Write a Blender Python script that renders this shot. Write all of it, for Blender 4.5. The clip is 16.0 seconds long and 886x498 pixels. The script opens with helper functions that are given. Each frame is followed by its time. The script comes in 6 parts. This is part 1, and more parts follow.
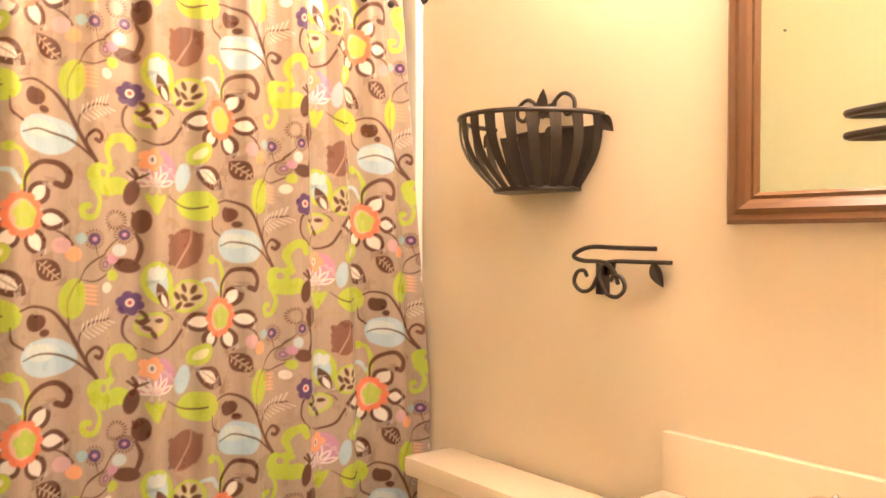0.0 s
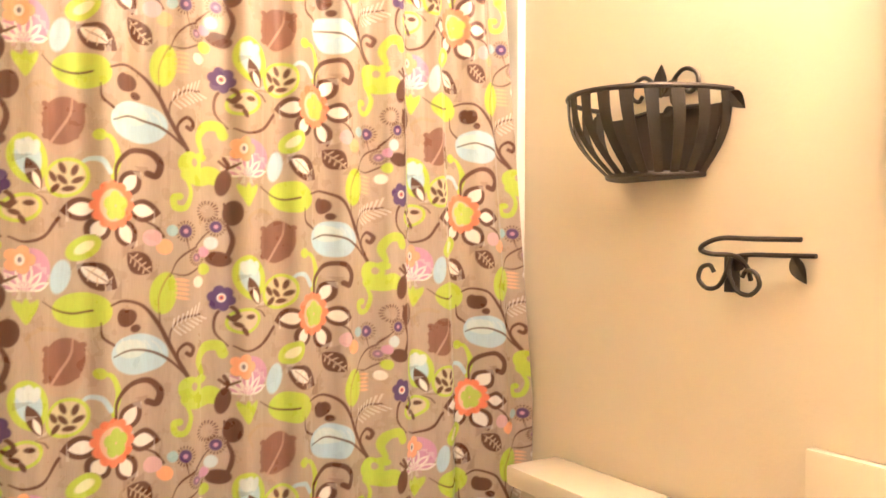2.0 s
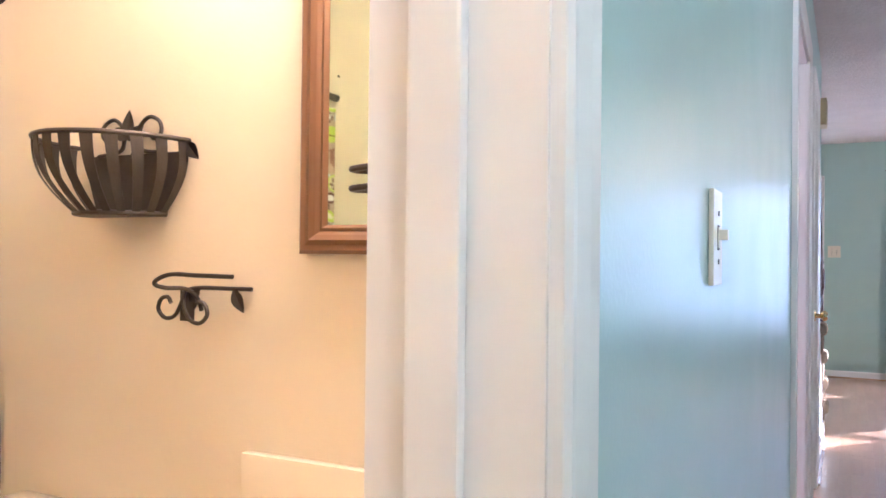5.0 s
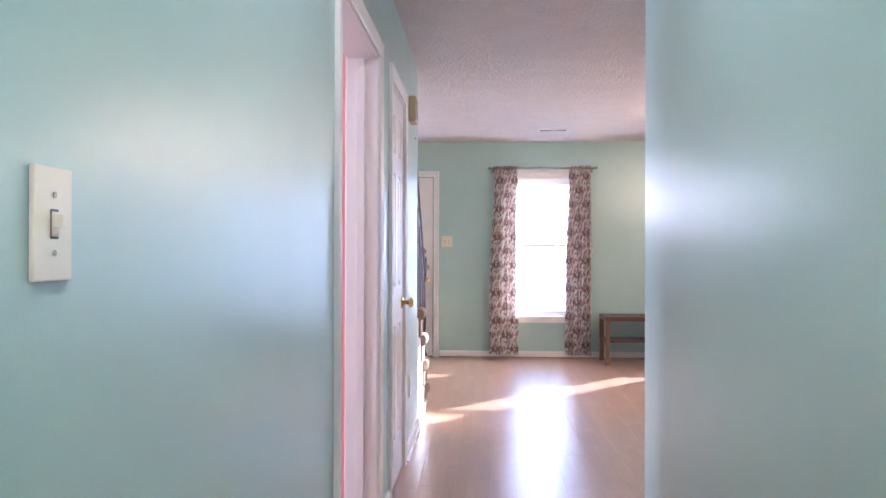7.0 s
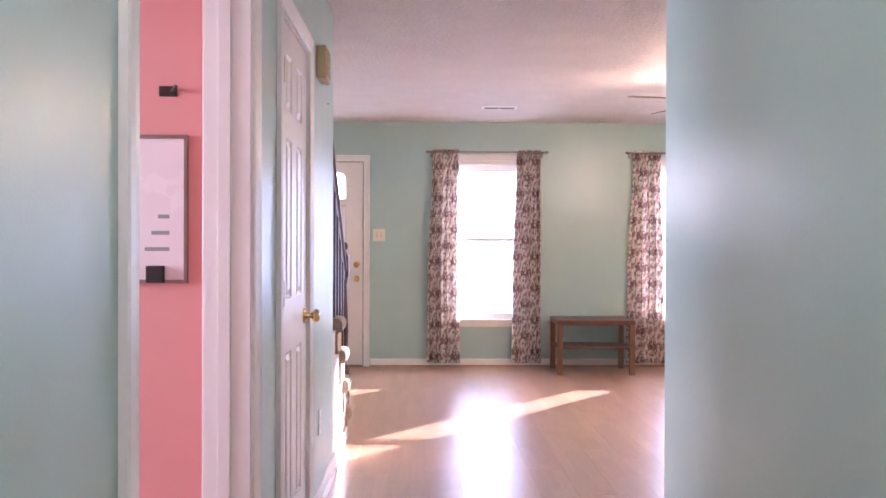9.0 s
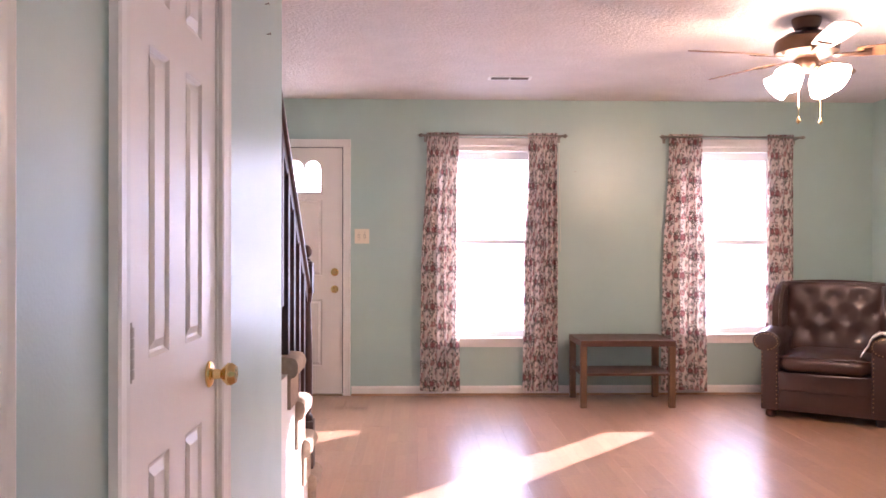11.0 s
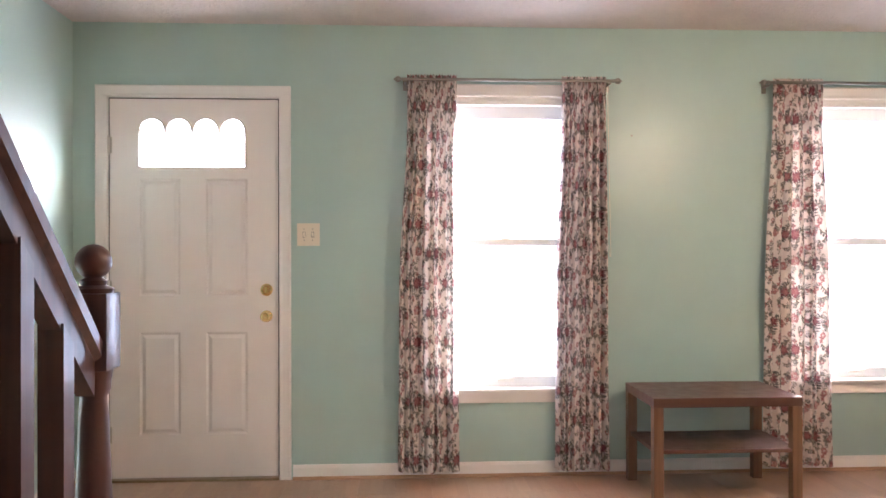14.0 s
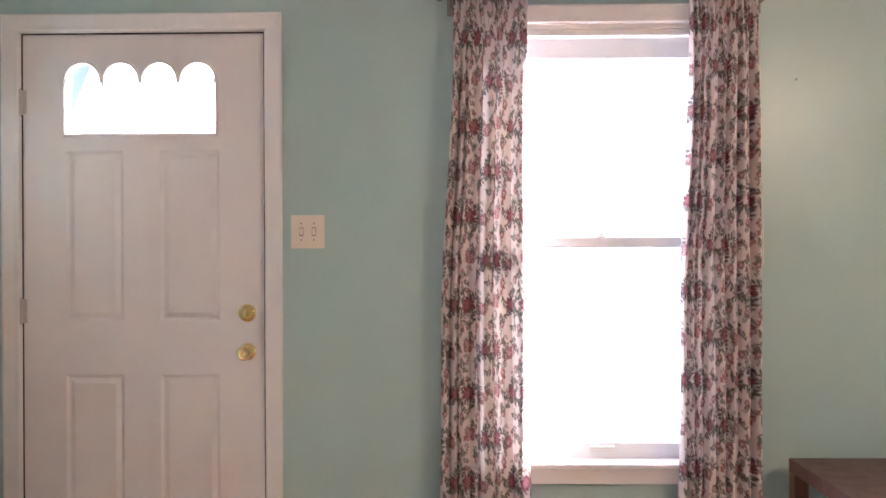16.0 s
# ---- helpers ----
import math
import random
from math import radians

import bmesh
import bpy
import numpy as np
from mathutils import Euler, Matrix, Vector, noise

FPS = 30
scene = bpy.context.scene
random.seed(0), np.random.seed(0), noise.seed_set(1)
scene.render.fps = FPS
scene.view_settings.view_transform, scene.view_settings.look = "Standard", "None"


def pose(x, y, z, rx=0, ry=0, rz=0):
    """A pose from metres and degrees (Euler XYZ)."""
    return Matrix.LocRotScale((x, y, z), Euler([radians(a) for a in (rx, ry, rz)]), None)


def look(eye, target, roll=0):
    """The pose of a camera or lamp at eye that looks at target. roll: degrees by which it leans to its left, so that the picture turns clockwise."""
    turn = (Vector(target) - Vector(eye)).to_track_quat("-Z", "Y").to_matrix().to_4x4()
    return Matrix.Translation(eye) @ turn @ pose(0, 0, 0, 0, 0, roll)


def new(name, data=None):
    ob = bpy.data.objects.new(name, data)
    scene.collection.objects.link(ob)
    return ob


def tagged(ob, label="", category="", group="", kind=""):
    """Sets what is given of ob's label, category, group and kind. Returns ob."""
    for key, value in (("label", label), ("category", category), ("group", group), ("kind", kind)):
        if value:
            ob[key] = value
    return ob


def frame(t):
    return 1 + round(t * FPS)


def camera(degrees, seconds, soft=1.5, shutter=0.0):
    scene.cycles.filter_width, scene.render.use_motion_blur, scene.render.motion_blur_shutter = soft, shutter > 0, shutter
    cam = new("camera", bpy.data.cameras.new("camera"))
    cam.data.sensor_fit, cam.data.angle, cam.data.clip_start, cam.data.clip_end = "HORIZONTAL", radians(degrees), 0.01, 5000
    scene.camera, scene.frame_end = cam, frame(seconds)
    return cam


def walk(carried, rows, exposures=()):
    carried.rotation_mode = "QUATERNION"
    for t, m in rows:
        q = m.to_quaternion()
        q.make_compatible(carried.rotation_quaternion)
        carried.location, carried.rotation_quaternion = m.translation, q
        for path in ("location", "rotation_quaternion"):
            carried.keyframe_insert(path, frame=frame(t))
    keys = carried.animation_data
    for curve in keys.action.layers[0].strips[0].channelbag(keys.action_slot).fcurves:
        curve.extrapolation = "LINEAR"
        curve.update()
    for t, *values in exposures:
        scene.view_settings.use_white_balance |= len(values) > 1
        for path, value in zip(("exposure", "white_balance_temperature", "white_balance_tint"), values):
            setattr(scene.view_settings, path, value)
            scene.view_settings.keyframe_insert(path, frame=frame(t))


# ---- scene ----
cam = camera(58.02, 16.0, soft=1.6, shutter=0.0)
WALK = [
    (0.0, pose(0.178, -9.372, 1.187, 89.40, -0.26, 52.09)),
    (0.5, pose(0.158, -9.355, 1.188, 89.43, -0.23, 56.01)),
    (1.0, pose(0.129, -9.340, 1.184, 89.40, -0.18, 58.00)),
    (1.5, pose(0.101, -9.321, 1.179, 89.35, -0.20, 58.84)),
    (2.0, pose(0.075, -9.326, 1.174, 89.35, -0.20, 58.58)),
    (2.5, pose(0.075, -9.331, 1.177, 89.42, -0.30, 56.78)),
    (3.0, pose(0.103, -9.329, 1.187, 89.59, -0.33, 52.15)),
    (3.5, pose(0.146, -9.327, 1.201, 89.67, -0.48, 46.23)),
    (4.0, pose(0.184, -9.324, 1.216, 89.62, -0.56, 40.15)),
    (4.5, pose(0.228, -9.336, 1.222, 89.90, -0.94, 33.09)),
    (5.0, pose(0.279, -9.343, 1.209, 90.64, -0.63, 26.81)),
    (5.2, pose(0.303, -9.347, 1.207, 90.63, -0.57, 24.32)),
    (7.5, pose(0.631, -8.940, 1.216, 90.03, -0.06, 0.14)),
    (8.0, pose(0.647, -8.708, 1.222, 89.85, -0.01, -0.53)),
    (8.5, pose(0.639, -8.380, 1.220, 89.70, -0.09, -0.90)),
    (11.0, pose(0.629, -6.634, 1.233, 89.84, -0.11, -1.75)),
    (11.5, pose(0.637, -6.267, 1.229, 89.87, 0.01, -1.87)),
    (12.0, pose(0.648, -5.901, 1.225, 89.89, -0.01, -1.92)),
    (12.5, pose(0.665, -5.508, 1.222, 89.91, 0.03, -1.93)),
    (13.0, pose(0.680, -5.124, 1.219, 89.99, 0.08, -2.19)),
    (13.5, pose(0.673, -4.712, 1.213, 90.05, -0.06, -2.58)),
    (14.0, pose(0.653, -4.351, 1.226, 90.18, 0.14, -3.09)),
    (14.5, pose(0.693, -3.964, 1.241, 90.06, 0.02, -2.84)),
    (15.0, pose(0.702, -3.602, 1.249, 89.84, -0.01, -2.67)),
    (15.5, pose(0.692, -3.238, 1.257, 89.81, 0.17, -1.99)),
    (16.0, pose(0.707, -2.916, 1.265, 89.79, 0.19, 1.03)),
]
EXPOSURE = [(0.0, 2.94, 6150, 24), (1.5, 3.08, 5850, 18), (3.5, 3.18, 5350, 18), (5.0, 2.98, 5100, 24), (7.5, 3.12, 5550, 30), (8.7, 3.08, 5800, 38), (11.0, 3.02, 6250, 44), (12.5, 2.95, 6200, 27), (13.5, 3.0, 6000, 22), (14.5, 3.0, 6000, 27), (16.0, 2.8, 5950, 30)]
walk(cam, WALK, EXPOSURE)

# ---- world and lights ----
world = bpy.data.worlds.new("sky")
scene.world = world
world.use_nodes = True
wn = world.node_tree
sky = wn.nodes.new("ShaderNodeTexSky")
sky.sky_type, sky.sun_disc = 'NISHITA', False
sky.sun_elevation, sky.sun_rotation = radians(16.3), radians(43)
wn.nodes["Background"].inputs["Strength"].default_value = 0.05
wn.links.new(sky.outputs[0], wn.nodes["Background"].inputs[0])


def lamp(name, kind, energy, colour, m, **more):
    data = bpy.data.lights.new(name, kind)
    data.energy, data.color = energy, colour
    if "size" in more and kind == 'AREA':
        data.shape, data.size, data.size_y = 'RECTANGLE', more["size"][0], more["size"][1]
    if "radius" in more:
        data.shadow_soft_size = more["radius"]
    if "angle" in more:
        data.angle = radians(more["angle"])
    ob = new(name, data)
    ob.matrix_world = m
    return ob


# low morning sun from the front of the house
lamp("sun", 'SUN', 4.4, (1.0, 0.96, 0.90), look((3.4, 3.65, 1.46), (0, 0, 0)), angle=0.5)
# sky light through the two windows
lamp("window_sky_1", 'AREA', 4.4, (0.66, 0.80, 1.0), look((1.24, 0.145, 1.27), (1.24, -1, 1.27)), size=(0.74, 1.5))
lamp("window_sky_2", 'AREA', 3.3, (0.66, 0.80, 1.0), look((3.235, 0.145, 1.27), (3.235, -1, 1.27)), size=(0.74, 1.5))
# added panel outside the front door's glass, tilted up, stands in for bounced daylight
lamp("door_daylight_panel", 'AREA', 10.5, (0.95, 0.96, 1.0), look((-0.46, 0.37, 1.74), (-0.46, -0.54, 2.42)), size=(0.92, 0.90))
# ceiling fan's bulbs
lamp("fan_bulb", 'POINT', 5.8, (1.0, 0.72, 0.45), pose(2.70, -2.42, 2.03), radius=0.12)
# vanity light over the mirror
lamp("vanity_bulb_1", 'POINT', 2.38, (1.0, 0.79, 0.53), pose(-0.62, -8.43, 2.03), radius=0.045)
lamp("vanity_bulb_2", 'POINT', 2.38, (1.0, 0.79, 0.53), pose(-0.36, -8.43, 2.03), radius=0.045)
lamp("vanity_bulb_3", 'POINT', 2.38, (1.0, 0.79, 0.53), pose(-0.10, -8.43, 2.03), radius=0.045)
# fill light for the hall, from two unseen lamps added on its ceiling
lamp("hall_fill_1", 'POINT', 4.4, (1.0, 0.93, 0.82), pose(0.62, -9.30, 2.30), radius=0.08)
lamp("hall_fill_2", 'POINT', 1.7, (1.0, 0.97, 0.88), pose(0.62, -7.55, 2.30), radius=0.08)
# sky light through the bedroom's window
lamp("bedroom_window_sky", 'AREA', 8.50, (0.84, 0.92, 1.0), look((-2.86, -6.62, 1.45), (-1, -6.62, 1.45)), size=(0.86, 1.06))

# ---- materials ----
def material(name, colour, rough=0.6, metal=0.0, vary=0.06, grain=8.0, bump=0.0, bump_scale=80.0, stain=0.0, spec=0.5, coat=0.0, relief=0.004):
    """A principled material with two scales of colour variation and a fine relief."""
    m = bpy.data.materials.new(name)
    m.use_nodes = True
    nt = m.node_tree
    b = nt.nodes["Principled BSDF"]
    b.inputs["Roughness"].default_value = rough
    b.inputs["Metallic"].default_value = metal
    b.inputs["Specular IOR Level"].default_value = spec
    b.inputs["Coat Weight"].default_value = coat
    co = nt.nodes.new("ShaderNodeTexCoord")
    n1 = nt.nodes.new("ShaderNodeTexNoise")
    n1.inputs["Scale"].default_value, n1.inputs["Detail"].default_value = grain, 6
    nt.links.new(co.outputs["Object"], n1.inputs["Vector"])
    n2 = nt.nodes.new("ShaderNodeTexNoise")
    n2.inputs["Scale"].default_value, n2.inputs["Detail"].default_value = grain * 0.12, 3
    nt.links.new(co.outputs["Object"], n2.inputs["Vector"])
    mix = nt.nodes.new("ShaderNodeMath")
    mix.operation = 'ADD'
    nt.links.new(n1.outputs[0], mix.inputs[0])
    nt.links.new(n2.outputs[0], mix.inputs[1])
    ramp = nt.nodes.new("ShaderNodeMapRange")
    ramp.inputs["From Min"].default_value, ramp.inputs["From Max"].default_value = 0.6, 1.4
    ramp.inputs["To Min"].default_value, ramp.inputs["To Max"].default_value = 1 - vary - stain, 1 + vary
    nt.links.new(mix.outputs[0], ramp.inputs["Value"])
    mul = nt.nodes.new("ShaderNodeVectorMath")
    mul.operation = 'SCALE'
    mul.inputs[0].default_value = colour[:3]
    nt.links.new(ramp.outputs[0], mul.inputs["Scale"])
    nt.links.new(mul.outputs[0], b.inputs["Base Color"])
    rr = nt.nodes.new("ShaderNodeMapRange")
    rr.inputs["From Min"].default_value, rr.inputs["From Max"].default_value = 0.3, 0.7
    rr.inputs["To Min"].default_value, rr.inputs["To Max"].default_value = max(0.02, rough - 0.05), min(1, rough + 0.05)
    nt.links.new(n1.outputs[0], rr.inputs["Value"])
    nt.links.new(rr.outputs[0], b.inputs["Roughness"])
    if bump:
        n3 = nt.nodes.new("ShaderNodeTexNoise")
        n3.inputs["Scale"].default_value, n3.inputs["Detail"].default_value = bump_scale, 4
        nt.links.new(co.outputs["Object"], n3.inputs["Vector"])
        bp = nt.nodes.new("ShaderNodeBump")
        bp.inputs["Strength"].default_value, bp.inputs["Distance"].default_value = bump, relief
        nt.links.new(n3.outputs[0], bp.inputs["Height"])
        nt.links.new(bp.outputs[0], b.inputs["Normal"])
    return m


def wood(name, light, dark, rough=0.35, scale=1.0, along=2, coat=0.2):
    """Straight-grained wood; along is the axis of the grain."""
    m = material(name, light, rough, 0, 0.0, 20, coat=coat)
    nt = m.node_tree
    b = nt.nodes["Principled BSDF"]
    co = nt.nodes.new("ShaderNodeTexCoord")
    mp = nt.nodes.new("ShaderNodeMapping")
    s = [28.0 * scale] * 3
    s[along] = 1.6 * scale
    mp.inputs["Scale"].default_value = s
    nt.links.new(co.outputs["Object"], mp.inputs["Vector"])
    n = nt.nodes.new("ShaderNodeTexNoise")
    n.inputs["Scale"].default_value, n.inputs["Detail"].default_value, n.inputs["Distortion"].default_value = 1.0, 7, 0.6
    nt.links.new(mp.outputs[0], n.inputs["Vector"])
    cr = nt.nodes.new("ShaderNodeValToRGB")
    cr.color_ramp.elements[0].position, cr.color_ramp.elements[1].position = 0.32, 0.68
    cr.color_ramp.elements[0].color, cr.color_ramp.elements[1].color = (*dark, 1), (*light, 1)
    nt.links.new(n.outputs[0], cr.inputs[0])
    nt.links.new(cr.outputs[0], b.inputs["Base Color"])
    bp = nt.nodes.new("ShaderNodeBump")
    bp.inputs["Strength"].default_value, bp.inputs["Distance"].default_value = 0.12, 0.001
    nt.links.new(n.outputs[0], bp.inputs["Height"])
    nt.links.new(bp.outputs[0], b.inputs["Normal"])
    return m


def glow(name, colour, strength):
    m = bpy.data.materials.new(name)
    m.use_nodes = True
    b = m.node_tree.nodes["Principled BSDF"]
    b.inputs["Base Color"].default_value = (*colour, 1)
    b.inputs["Emission Color"].default_value = (*colour, 1)
    b.inputs["Emission Strength"].default_value = strength
    return m


TEAL = material("teal_wall_paint", (0.40, 0.545, 0.505), 0.335, vary=0.03, grain=5, bump=0.10, bump_scale=140)
CREAM = material("cream_wall_paint", (0.74, 0.64, 0.48), 0.5, vary=0.025, grain=5, bump=0.10, bump_scale=140)
PINK = material("pink_wall_paint", (0.74, 0.35, 0.31), 0.6, vary=0.03, bump=0.08, bump_scale=140)
CEIL = material("textured_ceiling_paint", (0.62, 0.56, 0.52), 0.85, vary=0.07, grain=45, bump=1.0, bump_scale=52, relief=0.010)
TRIM = material("white_trim_paint", (0.80, 0.77, 0.73), 0.38, vary=0.025, grain=7, bump=0.04, bump_scale=60)
DOORW = material("white_door_paint", (0.80, 0.74, 0.70), 0.34, vary=0.025, grain=6, bump=0.06, bump_scale=90)
PLASTIC = material("ivory_plastic", (0.78, 0.70, 0.56), 0.35, vary=0.02)
WHITEP = material("white_plastic", (0.82, 0.80, 0.76), 0.35, vary=0.02)
BRASS = material("polished_brass", (0.83, 0.62, 0.28), 0.16, 1.0, vary=0.05, grain=30)
STEEL = material("brushed_nickel", (0.30, 0.285, 0.25), 0.36, 1.0, vary=0.05, grain=30)
DARKV = material("dark_gap", (0.03, 0.025, 0.02), 0.8)
CARPET = material("beige_carpet", (0.42, 0.33, 0.24), 0.95, vary=0.18, grain=60, bump=1.0, bump_scale=260, spec=0.1)
IRON = material("bronze_iron", (0.070, 0.058, 0.048), 0.42, 0.7, vary=0.15, grain=40, bump=0.15, bump_scale=200)
DARKWOOD = wood("dark_cherry_wood", (0.085, 0.030, 0.020), (0.030, 0.010, 0.008), 0.36, coat=0.2)
TABLEWOOD = wood("brown_table_wood", (0.105, 0.045, 0.026), (0.070, 0.028, 0.017), 0.45, along=0, coat=0.05)
LEATHER = material("brown_leather", (0.046, 0.019, 0.014), 0.34, vary=0.30, grain=7, bump=0.35, bump_scale=220, coat=0.15)
FRAMEWOOD = wood("walnut_frame_wood", (0.21, 0.098, 0.036), (0.14, 0.058, 0.020), 0.35, coat=0.3)
CERAMIC = material("biscuit_ceramic", (0.78, 0.68, 0.52), 0.15, vary=0.015, coat=0.4)
MARBLE = material("cultured_marble", (0.80, 0.70, 0.54), 0.22, vary=0.03, grain=3, coat=0.3)
MIRROR = bpy.data.materials.new("mirror_glass")
MIRROR.use_nodes = True
_b = MIRROR.node_tree.nodes["Principled BSDF"]
_b.inputs["Base Color"].default_value = (0.66, 0.79, 0.66, 1)
_b.inputs["Metallic"].default_value, _b.inputs["Roughness"].default_value = 1.0, 0.02
GLASS = bpy.data.materials.new("window_glass")
GLASS.use_nodes = True
_b = GLASS.node_tree.nodes["Principled BSDF"]
_b.inputs["Transmission Weight"].default_value, _b.inputs["Roughness"].default_value, _b.inputs["IOR"].default_value = 1.0, 0.0, 1.45

# ---- mesh helpers ----
def box(bm, x0, y0, z0, x1, y1, z1, m=None, bevel=0.0):
    """A box between two corners, bevelled if asked."""
    r = bmesh.ops.create_cube(bm, size=1)
    vs = r["verts"]
    t = Matrix.Translation(((x0 + x1) / 2, (y0 + y1) / 2, (z0 + z1) / 2)) @ Matrix.Diagonal((abs(x1 - x0), abs(y1 - y0), abs(z1 - z0), 1))
    bmesh.ops.transform(bm, matrix=(m @ t) if m else t, verts=vs)
    if bevel:
        es = list({e for v in vs for e in v.link_edges})
        bmesh.ops.bevel(bm, geom=es, offset=bevel, segments=2, affect='EDGES', profile=0.7)
    return bm


def boxes(*items, bevel=0.0):
    bm = bmesh.new()
    for it in items:
        box(bm, *it, bevel=bevel)
    return bm


def cyl(bm, a, b, r0, r1=None, seg=16):
    """A round bar from a to b."""
    a, b = Vector(a), Vector(b)
    d = b - a
    m = Matrix.Translation((a + b) / 2) @ d.to_track_quat('Z', 'Y').to_matrix().to_4x4()
    bmesh.ops.create_cone(bm, cap_ends=True, segments=seg, radius1=r0, radius2=r0 if r1 is None else r1, depth=d.length, matrix=m)
    return bm


def lathe(bm, profile, centre=(0, 0, 0), axis='z', seg=24):
    """Turns (radius, height) pairs round an axis through centre."""
    rings = []
    c = Vector(centre)
    for r, h in profile:
        ring = []
        for i in range(seg):
            a = 2 * math.pi * i / seg
            p = Vector((r * math.cos(a), r * math.sin(a), h))
            if axis == 'y':
                p = Vector((p.x, -p.z, p.y))
            elif axis == 'x':
                p = Vector((p.z, p.x, p.y))
            ring.append(bm.verts.new(c + p))
        rings.append(ring)
    for r0, r1 in zip(rings, rings[1:]):
        for i in range(seg):
            bm.faces.new((r0[i], r0[(i + 1) % seg], r1[(i + 1) % seg], r1[i]))
    bm.faces.new(rings[0])
    bm.faces.new(rings[-1])
    bmesh.ops.recalc_face_normals(bm, faces=bm.faces)
    return bm


def tube(bm, pts, r, seg=8, flat=1.0):
    """A bent rod along pts; r is one radius or one a point."""
    pts = [Vector(p) for p in pts]
    rs = r if isinstance(r, (list, tuple)) else [r] * len(pts)
    rings = []
    up = None
    for i, p in enumerate(pts):
        d = (pts[min(i + 1, len(pts) - 1)] - pts[max(i - 1, 0)]).normalized()
        if up is None:
            up = d.orthogonal().normalized()
        up = (up - d * up.dot(d)).normalized()
        side = d.cross(up)
        rings.append([bm.verts.new(p + rs[i] * (math.cos(2 * math.pi * k / seg) * up + flat * math.sin(2 * math.pi * k / seg) * side)) for k in range(seg)])
    for a, b in zip(rings, rings[1:]):
        for k in range(seg):
            bm.faces.new((a[k], a[(k + 1) % seg], b[(k + 1) % seg], b[k]))
    bm.faces.new(rings[0][::-1])
    bm.faces.new(rings[-1])
    bmesh.ops.recalc_face_normals(bm, faces=bm.faces)
    return bm


def spline(ctrl, n=8):
    """Points of a smooth curve through ctrl."""
    c = [Vector(p) for p in ctrl]
    c = [2 * c[0] - c[1]] + c + [2 * c[-1] - c[-2]]
    out = []
    for i in range(1, len(c) - 2):
        for k in range(n):
            t = k / n
            out.append(0.5 * ((2 * c[i]) + (c[i + 1] - c[i - 1]) * t + (2 * c[i - 1] - 5 * c[i] + 4 * c[i + 1] - c[i + 2]) * t * t + (3 * c[i] - c[i - 1] - 3 * c[i + 1] + c[i + 2]) * t ** 3))
    out.append(c[-2])
    return out


def mesh_object(name, bm, mat, smooth=False):
    me = bpy.data.meshes.new(name)
    bm.normal_update()
    bm.to_mesh(me)
    bm.free()
    for m in (mat if isinstance(mat, (list, tuple)) else [mat]):
        me.materials.append(m)
    if smooth:
        me.polygons.foreach_set("use_smooth", [True] * len(me.polygons))
        me.set_sharp_from_angle(angle=radians(40))
    return new(name, me)


def part(name, bm, mat, parent, label="", smooth=False):
    ob = mesh_object(name, bm, mat, smooth)
    ob.parent = parent
    ob.matrix_parent_inverse = parent.matrix_world.inverted()
    return tagged(ob, label)


def thing(name, label, category, at=(0, 0, 0), group="", kind=""):
    """An Empty that carries the parts of a thing."""
    ob = new(name)
    ob.location = at
    ob.empty_display_size = 0.1
    bpy.context.view_layer.update()
    return tagged(ob, label, category, group, kind)


def structure(name, bm, mat, label, smooth=False):
    return tagged(mesh_object(name, bm, mat, smooth), label, "", "", "structure")


# ---- the rooms ----
H = 2.455            # ceiling height
XW, XE = -1.085, 4.46  # stair wall and far side wall of the living room
HX0, HX1 = 0.014, 0.129  # hall wall, its two faces
RX = 1.11            # other hall wall
BY = -8.29           # bathroom wall with the mirror
END = -10.65

# front wall with a door and two windows
D0, D1, DH = -0.912, 0.015, 2.066
W1, W2 = 1.24, 3.235
WH0, WH1, WHW = 0.462, 2.075, 0.40
bm = boxes((XW - 0.12, 0, 0, D0, 0.15, H), (D0, 0, DH, D1, 0.15, H), (D1, 0, 0, W1 - WHW, 0.15, H), (W1 - WHW, 0, 0, W1 + WHW, 0.15, WH0), (W1 - WHW, 0, WH1, W1 + WHW, 0.15, H),
           (W1 + WHW, 0, 0, W2 - WHW, 0.15, H), (W2 - WHW, 0, 0, W2 + WHW, 0.15, WH0 + 0.03), (W2 - WHW, 0, WH1, W2 + WHW, 0.15, H), (W2 + WHW, 0, 0, XE + 0.12, 0.15, H))
structure("wall_front", bm, TEAL, "sage teal painted front wall with door and windows")
structure("wall_stair", boxes((XW - 0.12, -5.43, 0, XW, 0, 4.6)), TEAL, "teal painted wall beside the stairs")
structure("wall_side", boxes((XE, -6.56, 0, XE + 0.12, 0, H)), TEAL, "teal painted side wall of the living room")
structure("wall_back", boxes((RX + 0.12, -6.56, 0, XE, -6.44, H)), TEAL, "teal painted back wall of the living room")
bm = boxes((RX, END, 0, RX + 0.12, -6.44, H))
bmesh.ops.bevel(bm, geom=[e for e in bm.edges if all(v.co.x < RX + 0.01 and v.co.y > -6.5 for v in e.verts)], offset=0.013, segments=4, affect='EDGES')
structure("wall_hall_right", bm, TEAL, "teal painted hallway wall with semi-gloss sheen")
structure("wall_hall_end", boxes((HX0, END - 0.12, 0, RX + 0.12, END, H)), TEAL, "teal painted end wall of the hallway")
